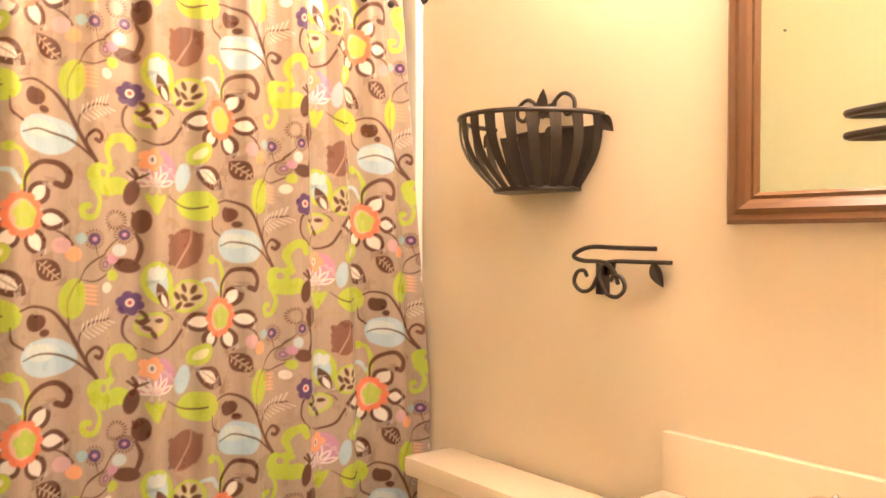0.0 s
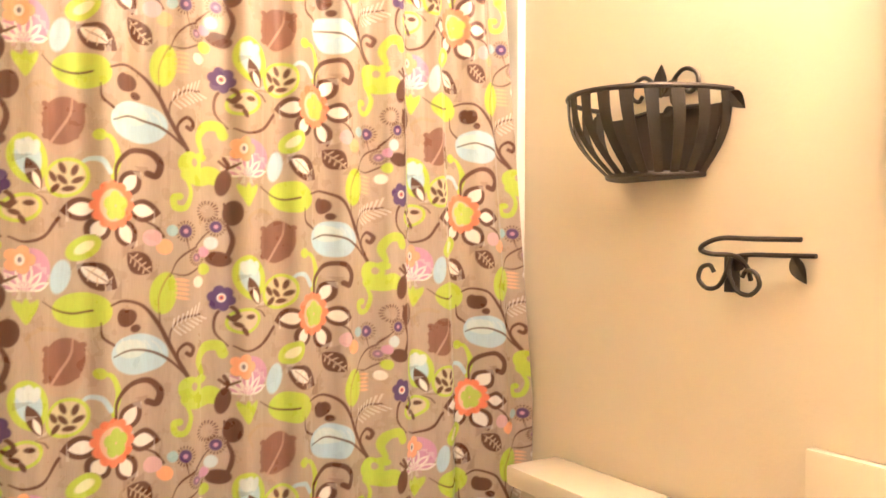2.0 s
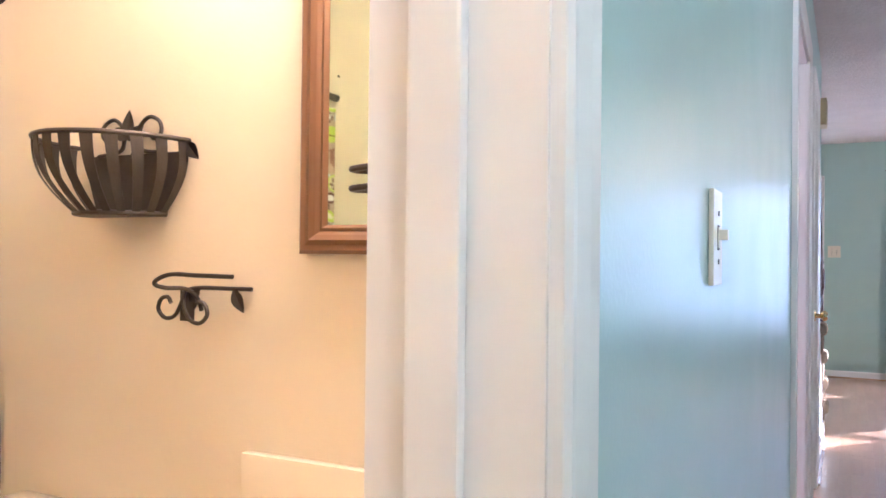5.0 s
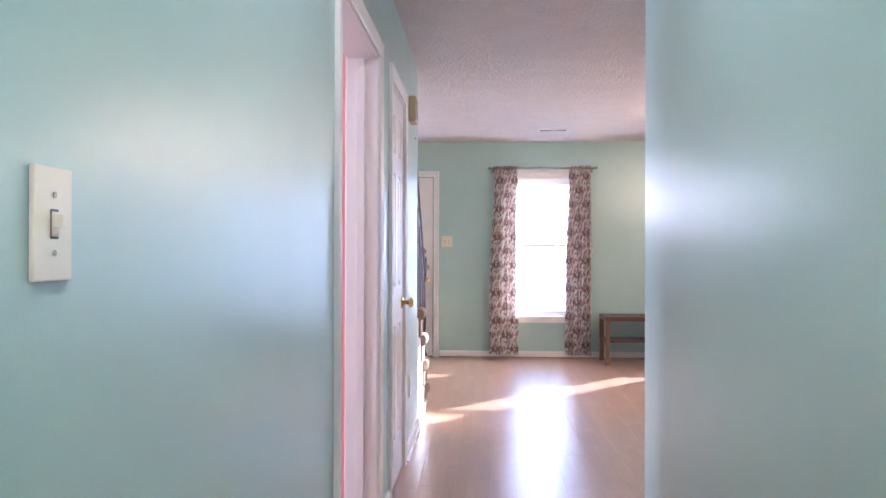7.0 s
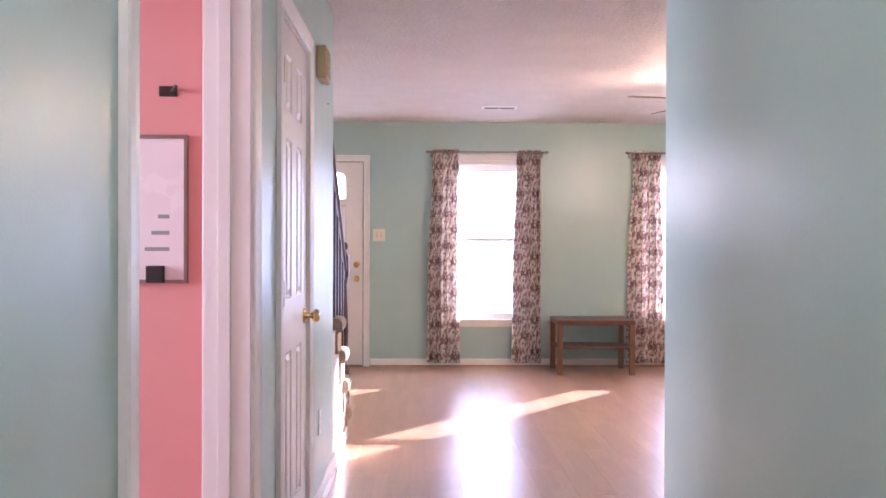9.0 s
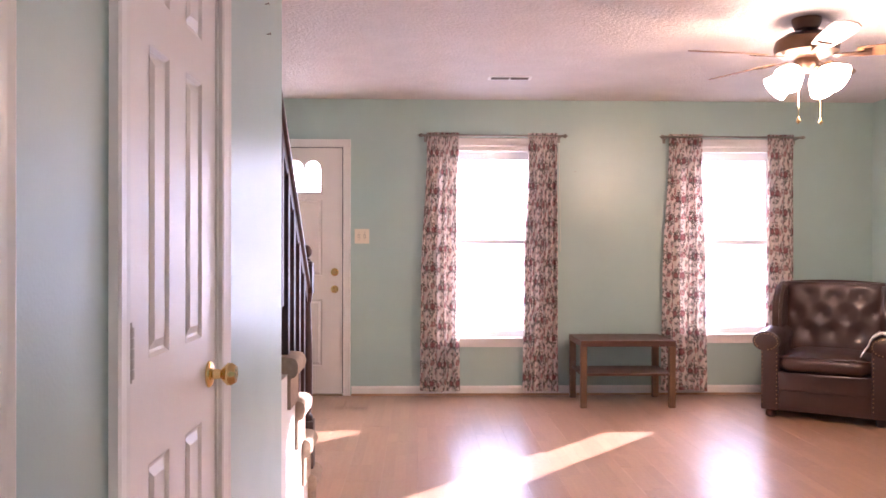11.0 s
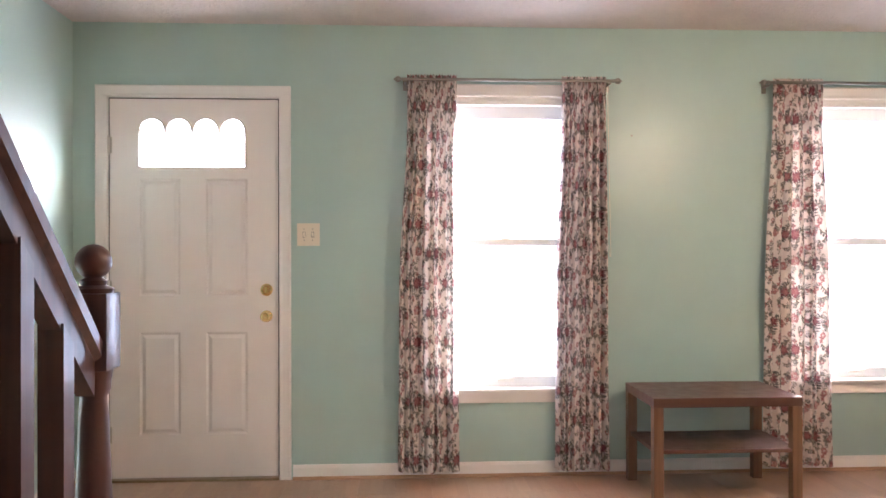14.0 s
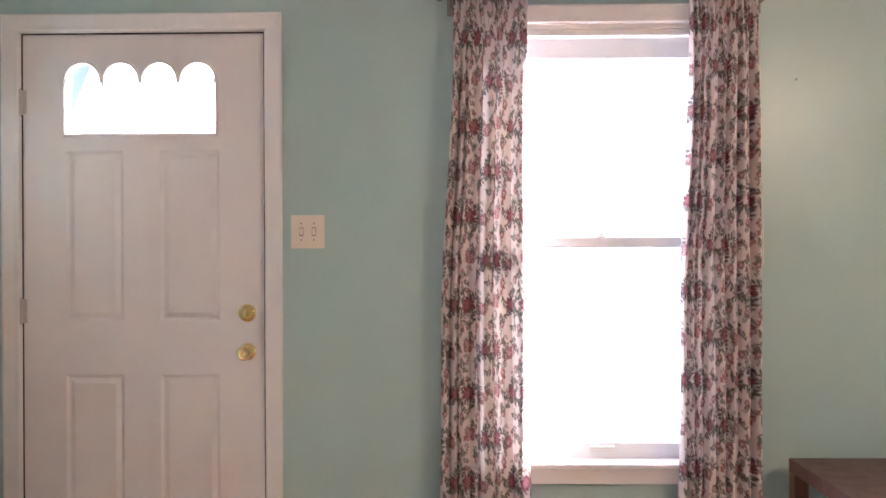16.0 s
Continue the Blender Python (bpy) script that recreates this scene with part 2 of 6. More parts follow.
# hall wall with closet, pink room and bathroom openings
C0, C1, CH = -5.271, -4.619, 2.045
P0, P1 = -6.655, -5.717
B0, B1 = -9.51, -8.902
bm = boxes((HX0, C1, 0, HX1, -3.70, H), (HX0, C0, CH, HX1, C1, H), (HX0, P1, 0, HX1, C0, H), (HX0, P0, CH, HX1, P1, H), (HX0, B1, 0, HX1, P0, H), (HX0, B0, CH, HX1, B1, H), (HX0, END, 0, HX1, B0, H))
structure("wall_hall_left", bm, TEAL, "teal painted hallway wall with three door openings")
# bathroom shell
BX = -2.06
BB = -9.53
structure("wall_bath_mirror", boxes((BX - 0.1, BY, 0, HX0 - 0.004, BY + 0.1, H)), CREAM, "cream painted bathroom wall with mirror")
structure("wall_bath_back", boxes((BX - 0.1, BB - 0.1, 0, HX0 - 0.004, BB, H)), CREAM, "cream painted bathroom wall with towel rack")
structure("wall_bath_tub", boxes((BX - 0.1, BB, 0, BX, BY, H)), CREAM, "cream wall at the far side of the tub")
bm = boxes((HX0 - 0.012, B1 + 0.02, 0, HX0 - 0.001, BY, H), (HX0 - 0.012, BB, 0, HX0 - 0.001, B0 - 0.02, H), (HX0 - 0.012, B0 - 0.02, CH + 0.02, HX0 - 0.001, B1 + 0.02, H))
structure("wall_bath_hall", bm, CREAM, "cream painted bathroom side of the hall wall")
# pink room shell
structure("wall_pink_far", boxes((-2.8, -5.55, 0, HX0 - 0.004, -5.43, H)), PINK, "coral pink painted bedroom wall")
structure("wall_pink_side", boxes((-2.92, BY + 0.1, 0, -2.8, -7.06, H), (-2.92, -6.18, 0, -2.8, -5.43, H), (-2.92, -7.06, 0, -2.8, -6.18, 0.9), (-2.92, -7.06, 2.0, -2.8, -6.18, H)), PINK, "coral pink painted bedroom side wall")
structure("wall_pink_near", boxes((-2.8, BY + 0.101, 0, HX0 - 0.004, BY + 0.12, H)), PINK, "coral pink painted bedroom wall")
bm = boxes((HX0 - 0.012, P1 + 0.02, 0, HX0 - 0.001, -5.55, H), (HX0 - 0.012, BY + 0.12, 0, HX0 - 0.001, P0 - 0.02, H), (HX0 - 0.012, P0 - 0.02, CH + 0.02, HX0 - 0.001, P1 + 0.02, H))
structure("wall_pink_hall", bm, PINK, "pink painted bedroom side of the hall wall")
# ceilings
structure("ceiling", boxes((HX0, END, H, XE + 0.12, 0.15, H + 0.12), (XW - 0.12, -3.3, H, HX0, 0.15, H + 0.12)), CEIL, "off-white stippled ceiling of hall and living room")
structure("ceiling_bath", boxes((-2.92, BB - 0.1, H, HX0, -5.43, H + 0.12)), CEIL, "off-white ceiling over bathroom and bedroom")
structure("ceiling_stairwell", boxes((XW - 0.12, -5.55, 4.6, HX1, -3.0, 4.7), (HX0, -5.43, H + 0.12, HX1, -3.3, 4.6), (XW, -5.55, H + 0.12, HX0, -5.43, 4.6), (XW, -3.3, H + 0.12, HX0, -3.18, 4.6)), TEAL, "upper stairwell walls and ceiling")
structure("ground", boxes((-60, 0.15, -0.5, 60, 120, -0.4)), material("pale_dry_ground", (0.62, 0.60, 0.52), 0.9, vary=0.2, grain=2), "pale sunlit ground outside the house")


# emission puts the outdoor brightness into the panel; leaves tints its dimmer patches
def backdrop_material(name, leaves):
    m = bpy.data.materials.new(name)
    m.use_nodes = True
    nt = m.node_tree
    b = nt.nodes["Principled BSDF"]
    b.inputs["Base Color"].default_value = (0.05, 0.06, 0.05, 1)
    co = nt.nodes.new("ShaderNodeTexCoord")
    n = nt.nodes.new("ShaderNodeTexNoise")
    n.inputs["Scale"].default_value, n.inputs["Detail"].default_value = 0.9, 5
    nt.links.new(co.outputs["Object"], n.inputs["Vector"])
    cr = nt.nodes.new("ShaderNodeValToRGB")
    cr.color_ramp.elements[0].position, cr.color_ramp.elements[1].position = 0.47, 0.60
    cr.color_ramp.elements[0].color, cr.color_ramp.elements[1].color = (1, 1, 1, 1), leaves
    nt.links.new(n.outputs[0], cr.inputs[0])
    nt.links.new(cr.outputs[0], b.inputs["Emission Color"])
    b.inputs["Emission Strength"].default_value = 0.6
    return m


structure("backdrop", boxes((0.3, 14, -0.4, 40, 14.1, 4.2)), backdrop_material("glowing_trees", (0.13, 0.30, 0.31, 1)), "glowing backdrop of overexposed pale trees and sky beyond the yard")
structure("backdrop", boxes((-30, 14, -0.4, 0.3, 14.1, 4.2)), backdrop_material("glowing_white_sky", (0.8, 0.9, 0.9, 1)), "glowing backdrop of overexposed white sky beyond the yard")


# baseboards: a board with a chamfered top and a shoe moulding
def baseboard(name, a, b, n):
    """From a to b on the floor, n points into the room."""
    a, b, n = Vector((*a, 0)), Vector((*b, 0)), Vector((*n, 0))
    bm = bmesh.new()
    prof = [(0, 0), (0.013, 0), (0.013, 0.062), (0.007, 0.076), (0, 0.078)]
    for pts in (prof,):
        ends = []
        for p in (a, b):
            ends.append([bm.verts.new(p + n * u + Vector((0, 0, v))) for u, v in pts])
        k = len(pts)
        for i in range(k):
            bm.faces.new((ends[0][i], ends[0][(i + 1) % k], ends[1][(i + 1) % k], ends[1][i]))
        bm.faces.new(ends[0])
        bm.faces.new(ends[1][::-1])
    bmesh.ops.recalc_face_normals(bm, faces=bm.faces)
    structure(name, bm, TRIM, "white painted baseboard")
    bm = bmesh.new()
    q = [(0.0135, 0), (0.026, 0), (0.024, 0.009), (0.0135, 0.016)]
    ends = [[bm.verts.new(p + n * u + Vector((0, 0, v))) for u, v in q] for p in (a, b)]
    for i in range(4):
        bm.faces.new((ends[0][i], ends[0][(i + 1) % 4], ends[1][(i + 1) % 4], ends[1][i]))
    bm.faces.new(ends[0])
    bm.faces.new(ends[1][::-1])
    bmesh.ops.recalc_face_normals(bm, faces=bm.faces)
    structure(name.replace("baseboard", "trim_shoe"), bm, SHOEWOOD, "oak coloured shoe moulding")


SHOEWOOD = wood("oak_shoe_wood", (0.48, 0.29, 0.17), (0.38, 0.22, 0.12), 0.4, along=0)
baseboard("baseboard_front_1", (0.076, 0), (XE, 0), (0, -1))
baseboard("baseboard_front_2", (XW, 0), (-0.976, 0), (0, -1))
baseboard("baseboard_side", (XE, 0), (XE, -6.44), (-1, 0))
baseboard("baseboard_stair", (XW, 0), (XW, -2.74), (1, 0))
baseboard("baseboard_hall_1", (HX1, -3.70), (HX1, -4.555), (1, 0))
baseboard("baseboard_hall_2", (HX1, -5.338), (HX1, -5.655), (1, 0))
baseboard("baseboard_hall_3", (HX1, -6.72), (HX1, -8.835), (1, 0))
baseboard("baseboard_hall_right", (RX, -6.44), (RX, END), (-1, 0))
baseboard("baseboard_back", (RX, -6.44), (XE, -6.44), (0, 1))
baseboard("baseboard_bath", (-0.62, BY), (-1.27, BY), (0, -1))


# ---- trim: casings and jambs ----
def casing_bar(bm, a, b, out, face, w=0.066):
    """A moulded casing from a to b along an edge; out points away from the opening, face away from the wall."""
    a, b, out, face = Vector(a), Vector(b), Vector(out), Vector(face)
    prof = [(0, 0.0005), (0, 0.010), (0.006, 0.014), (0.020, 0.013), (0.045, 0.016), (0.058, 0.019), (0.066, 0.016), (0.066, 0.0005)]
    ends = [[bm.verts.new(p + out * u * w / 0.066 + face * v) for u, v in prof] for p in (a, b)]
    k = len(prof)
    for i in range(k):
        bm.faces.new((ends[0][i], ends[0][(i + 1) % k], ends[1][(i + 1) % k], ends[1][i]))
    bm.faces.new(ends[0])
    bm.faces.new(ends[1][::-1])


def hall_doorway(name, y0, y1, h, both=True, reveal=0.006, w=0.066):
    """Jambs, stops and casings of an opening in the hall wall between y0 and y1."""
    t = tagged(new(name), "white painted door frame with moulded casing", "", "", "structure")
    x0, x1 = (HX0 - 0.013 if both else HX0 - 0.002), HX1 + 0.001
    j = 0.018
    for a, b in ((y0, y0 + j), (y1 - j, y1)):
        part("jamb", boxes((x0, a, 0, x1, b, h)), TRIM, t)
    part("head_jamb", boxes((x0, y0 + j, h - j, x1, y1 - j, h)), TRIM, t)
    xs = (x0 + x1) / 2 - 0.008
    part("door_stop", boxes((xs - 0.018, y1 - j - 0.011, 0, xs + 0.018, y1 - j, h - j), bevel=0.003), TRIM, t)
    part("door_stop", boxes((xs - 0.018, y0 + j, 0, xs + 0.018, y0 + j + 0.011, h - j), bevel=0.003), TRIM, t)
    for fx, fd in ((HX1, 1), (HX0 - 0.012, -1)):
        if fd < 0 and not both:
            continue
        for y, o in ((y0 + reveal, -1), (y1 - reveal, 1)):
            bm = bmesh.new()
            casing_bar(bm, (fx, y, 0), (fx, y, h + 0.06), (0, o, 0), (fd, 0, 0), w)
            bmesh.ops.recalc_face_normals(bm, faces=bm.faces)
            part("casing", bm, TRIM, t)
        bm = bmesh.new()
        casing_bar(bm, (fx + 0.001 * fd, y0 - 0.059, h - 0.006), (fx + 0.001 * fd, y1 + 0.059, h - 0.006), (0, 0, 1), (fd, 0, 0))
        bmesh.ops.recalc_face_normals(bm, faces=bm.faces)
        part("casing", bm, TRIM, t)
    return t


hall_doorway("doorframe_closet", C0, C1, CH, both=False)
hall_doorway("doorframe_bedroom", P0, P1, CH)
hall_doorway("doorframe_bath", B0, B1, CH, both=False, reveal=0.014, w=0.045)
t = tagged(new("doorframe_front"), "white painted front door frame with flat casing", "", "", "structure")
for x, o in ((D0 + 0.011, -1), (D1 - 0.011, 1)):
    bm = bmesh.new()
    casing_bar(bm, (x, 0, 0), (x, 0, DH + 0.048), (o, 0, 0), (0, -1, 0), 0.063)
    bmesh.ops.recalc_face_normals(bm, faces=bm.faces)
    part("casing", bm, TRIM, t)
bm = bmesh.new()
casing_bar(bm, (D0 - 0.051, -0.001, DH - 0.010), (D1 + 0.051, -0.001, DH - 0.010), (0, 0, 1), (0, -1, 0), 0.063)
bmesh.ops.recalc_face_normals(bm, faces=bm.faces)
part("casing", bm, TRIM, t)
part("jamb", boxes((D0, -0.001, 0, D0 + 0.012, 0.151, DH)), TRIM, t)
part("jamb", boxes((D1 - 0.012, -0.001, 0, D1, 0.151, DH)), TRIM, t)
part("head_jamb", boxes((D0 + 0.012, -0.001, DH - 0.012, D1 - 0.012, 0.151, DH)), TRIM, t)
# black strips put the dark line of shade into the gap round the leaf
GAPSHADE = material("black_gap_shade", (0.03, 0.028, 0.027), 0.8)
for b in ((D0 + 0.0122, 0.006, 0.02, D0 + 0.0148, 0.035, DH - 0.018), (D1 - 0.0178, 0.006, 0.02, D1 - 0.0122, 0.035, DH - 0.018), (D0 + 0.0122, 0.006, DH - 0.0168, D1 - 0.0122, 0.035, DH - 0.0122)):
    part("gap_strip", boxes(b), GAPSHADE, t, "thin black strip for the shade in the door gap")
part("threshold", boxes((D0 + 0.012, -0.02, 0, D1 - 0.012, 0.15, 0.014), bevel=0.004), material("bronze_threshold", (0.30, 0.22, 0.13), 0.4, 0.6), t, "worn metal threshold")

# ---- doors ----
def panel_mould(bm, u0, v0, u1, v1, put):
    """Sunk moulding with a raised field; put maps (u, v, depth) to a place."""
    rings = [(0.0, 0.0006), (0.008, -0.006), (0.014, -0.007), (0.032, 0.0005)]
    loops = []
    for inset, d in rings:
        loops.append([bm.verts.new(put(u, v, d)) for u, v in ((u0 + inset, v0 + inset), (u1 - inset, v0 + inset), (u1 - inset, v1 - inset), (u0 + inset, v1 - inset))])
    for a, b in zip(loops, loops[1:]):
        for i in range(4):
            bm.faces.new((a[i], a[(i + 1) % 4], b[(i + 1) % 4], b[i]))
    bm.faces.new(loops[-1])


def panelled_leaf(bm, width, height, thick, panels, put, holes=()):
    """The face of a door with sunk panels: a grid of stiles and rails round the panels."""
    us = sorted({0, width, *[p[0] for p in panels], *[p[2] for p in panels], *[q[0] for q in holes], *[q[2] for q in holes]})
    vs = sorted({0, height, *[p[1] for p in panels], *[p[3] for p in panels], *[q[1] for q in holes], *[q[3] for q in holes]})
    for ua, ub in zip(us, us[1:]):
        for va, vb in zip(vs, vs[1:]):
            um, vm = (ua + ub) / 2, (va + vb) / 2
            if any(p[0] < um < p[2] and p[1] < vm < p[3] for p in (*panels, *holes)):
                continue
            bm.faces.new([bm.verts.new(put(u, v, 0)) for u, v in ((ua, va), (ub, va), (ub, vb), (ua, vb))])
    for p in panels:
        panel_mould(bm, *p, put)
    # edges and back
    for (ua, va), (ub, vb) in (((0, 0), (width, 0)), ((width, 0), (width, height)), ((width, height), (0, height)), ((0, height), (0, 0))):
        bm.faces.new([bm.verts.new(put(u, v, d)) for u, v, d in ((ua, va, 0), (ub, vb, 0), (ub, vb, -thick), (ua, va, -thick))])
    for ua, ub in zip(us, us[1:]):
        for va, vb in zip(vs, vs[1:]):
            um, vm = (ua + ub) / 2, (va + vb) / 2
            if any(q[0] < um < q[2] and q[1] < vm < q[3] for q in holes):
                continue
            bm.faces.new([bm.verts.new(put(u, v, -thick)) for u, v in ((ua, va), (ua, vb), (ub, vb), (ub, va))])
    bmesh.ops.remove_doubles(bm, verts=bm.verts, dist=0.0002)
    bmesh.ops.recalc_face_normals(bm, faces=bm.faces)


def knob(name, at, axis, parent, sign=1, r=0.027):
    """A brass knob on a round rose; axis points into the room."""
    prof = [(0.032, 0.0), (0.032, 0.004), (0.026, 0.010), (0.013, 0.013), (0.011, 0.030), (0.018, 0.036), (r, 0.046), (r, 0.056), (0.020, 0.066), (0.008, 0.068), (0.001, 0.066)]
    bm = lathe(bmesh.new(), [(a, b * sign) for a, b in prof], at, axis)
    return part(name, bm, BRASS, parent, "polished brass knob", smooth=True)


def hinge(parent, at, along_x):
    bm = bmesh.new()
    x, y, z = at
    cyl(bm, (x, y, z - 0.045), (x, y, z + 0.045), 0.006, seg=12)
    for k in range(5):
        cyl(bm, (x, y, z - 0.045 + 0.018 * k), (x, y, z - 0.029 + 0.018 * k), 0.0085, seg=12)
    for d in (-0.052, 0.052):
        cyl(bm, (x, y, z), (x, y, z + d), 0.0050, seg=10)
    if along_x:
        box(bm, x - 0.02, y + 0.004, z - 0.044, x + 0.02, y + 0.007, z + 0.044)
    else:
        box(bm, x - 0.007, y - 0.02, z - 0.044, x - 0.004, y + 0.02, z + 0.044)
    part("hinge", bm, HINGE, parent, "painted metal hinge", smooth=True)


HINGE = material("painted_hinge", (0.55, 0.50, 0.44), 0.35, 0.5, vary=0.1, grain=30)

# front door
fd = tagged(new("door_front"), "white panelled front door with arched glass lights", "", "", "structure")
DX0, DZ0, DWID, DHT = -0.897, 0.016, 0.894, 2.033
FY = 0.012


def fput(u, v, d):
    return Vector((DX0 + u, FY - d, DZ0 + v))


LU0, LU1, LV0, LV1 = 0.152, 0.722, 1.662, 1.905
cols = ((0.157, 0.372), (0.508, 0.728))
panels = [(c[0], 0.975, c[1], 1.605) for c in cols] + [(c[0], 0.228, c[1], 0.778) for c in cols]
bm = bmesh.new()
panelled_leaf(bm, DWID, DHT, 0.040, panels, fput, holes=((LU0, LV0, LU1, LV1 + 0.04),))
# spandrels over the four arches
AW = (LU1 - LU0) / 4
for k in range(4):
    uc = LU0 + AW * (k + 0.5)
    r = AW * 0.47
    top = LV1 + 0.04
    n = 14
    prev = None
    for i in range(n + 1):
        a = math.pi * i / n
        u, v = uc - r * math.cos(a), LV1 - 0.042 + min(r, 0.075) * math.sin(a)
        if prev:
            for d in (0, -0.040):
                bm.faces.new([bm.verts.new(fput(*q, d)) for q in (prev, (u, v), (u, top), (prev[0], top))])
            bm.faces.new([bm.verts.new(fput(*q)) for q in ((*prev, 0), (u, v, 0), (u, v, -0.04), (*prev, -0.04))])
        prev = (u, v)
    for ua, ub in ((uc - AW / 2, uc - r), (uc + r, uc + AW / 2)):
        bm.faces.new([bm.verts.new(fput(*q, 0)) for q in ((ua, LV1 - 0.042), (ub, LV1 - 0.042), (ub, top), (ua, top))])
        bm.faces.new([bm.verts.new(fput(*q, -0.04)) for q in ((ua, LV1 - 0.042), (ub, LV1 - 0.042), (ub, top), (ua, top))])
bmesh.ops.remove_doubles(bm, verts=bm.verts, dist=0.0002)
bmesh.ops.recalc_face_normals(bm, faces=bm.faces)
part("leaf", bm, DOORW, fd)
# moulding round the glass and the bars between the lights
bm = bmesh.new()
for k in range(4):
    uc, r = LU0 + AW * (k + 0.5), AW * 0.47
    tube(bm, [fput(uc - r * math.cos(math.pi * i / 16), LV1 - 0.042 + min(r, 0.075) * math.sin(math.pi * i / 16), 0.003) for i in range(17)], 0.006, 6)
for u in (LU0 + 0.002, LU1 - 0.002):
    tube(bm, [fput(u, LV0, 0.003), fput(u, LV1 - 0.04, 0.003)], 0.007, 6)
tube(bm, [fput(LU0, LV0, 0.003), fput(LU1, LV0, 0.003)], 0.008, 6)
part("light_moulding", bm, DOORW, fd, smooth=True)
bm = bmesh.new()
for k in range(5):
    u = min(max(LU0 + AW * k, LU0 + 0.006), LU1 - 0.006)
    box(bm, DX0 + u - 0.009, FY - 0.006, DZ0 + LV1 - 0.052, DX0 + u + 0.009, FY + 0.004, DZ0 + LV1 - 0.034, bevel=0.002)
part("springing_block", bm, DOORW, fd, smooth=True)
for k in (1, 2, 3):
    part("glazing_bar", boxes((DX0 + LU0 + AW * k - 0.004, FY + 0.004, DZ0 + LV0, DX0 + LU0 + AW * k + 0.004, FY + 0.03, DZ0 + LV1 - 0.035)), DOORW, fd)
pane = part("pane", boxes((DX0 + LU0 - 0.004, FY + 0.017, DZ0 + LV0 - 0.004, DX0 + LU1 + 0.004, FY + 0.021, DZ0 + LV1 + 0.035)), GLASS, fd, "clear door glass")
pane.visible_shadow = False
knob("door_knob", (-0.066, FY, 0.879), 'y', fd)
bm = lathe(bmesh.new(), [(0.033, 0.0), (0.033, 0.006), (0.026, 0.014), (0.022, 0.015), (0.020, 0.012), (0.001, 0.012)], (-0.066, FY, 1.021), 'y')
box(bm, -0.070, FY - 0.030, 1.006, -0.062, FY - 0.010, 1.036, bevel=0.002)
part("deadbolt", bm, BRASS, fd, "brass deadbolt with thumb turn", smooth=True)
for z in (0.25, 1.03, 1.80):
    hinge(fd, (DX0 - 0.004, -0.002, z), True)
# closet door
cd = tagged(new("door_closet"), "white six-panel closet door with brass knob", "", "", "structure")
CW, CHH = C1 - C0 - 0.042, 2.012
CY0 = C0 + 0.021


def cput(u, v, d):
    return Vector((HX1 - 0.004 + d, CY0 + u, 0.010 + v))


a0, a1, a2, a3 = 0.125, 0.247, 0.362, 0.488
vv = ((0.22, 0.815), (1.012, 1.60), (1.70, 1.905))
panels = [(ua, va, ub, vb) for ua, ub in ((a0, a1), (a2, a3)) for va, vb in vv]
bm = bmesh.new()
panelled_leaf(bm, CW, CHH, 0.034, panels, cput)
part("leaf", bm, DOORW, cd)
knob("door_knob", (HX1 - 0.004, C1 - 0.080, 0.926), 'x', cd)
for z in (0.25, 1.05, 1.83):
    hinge(cd, (HX1 + 0.006, C0 + 0.018, z), False)


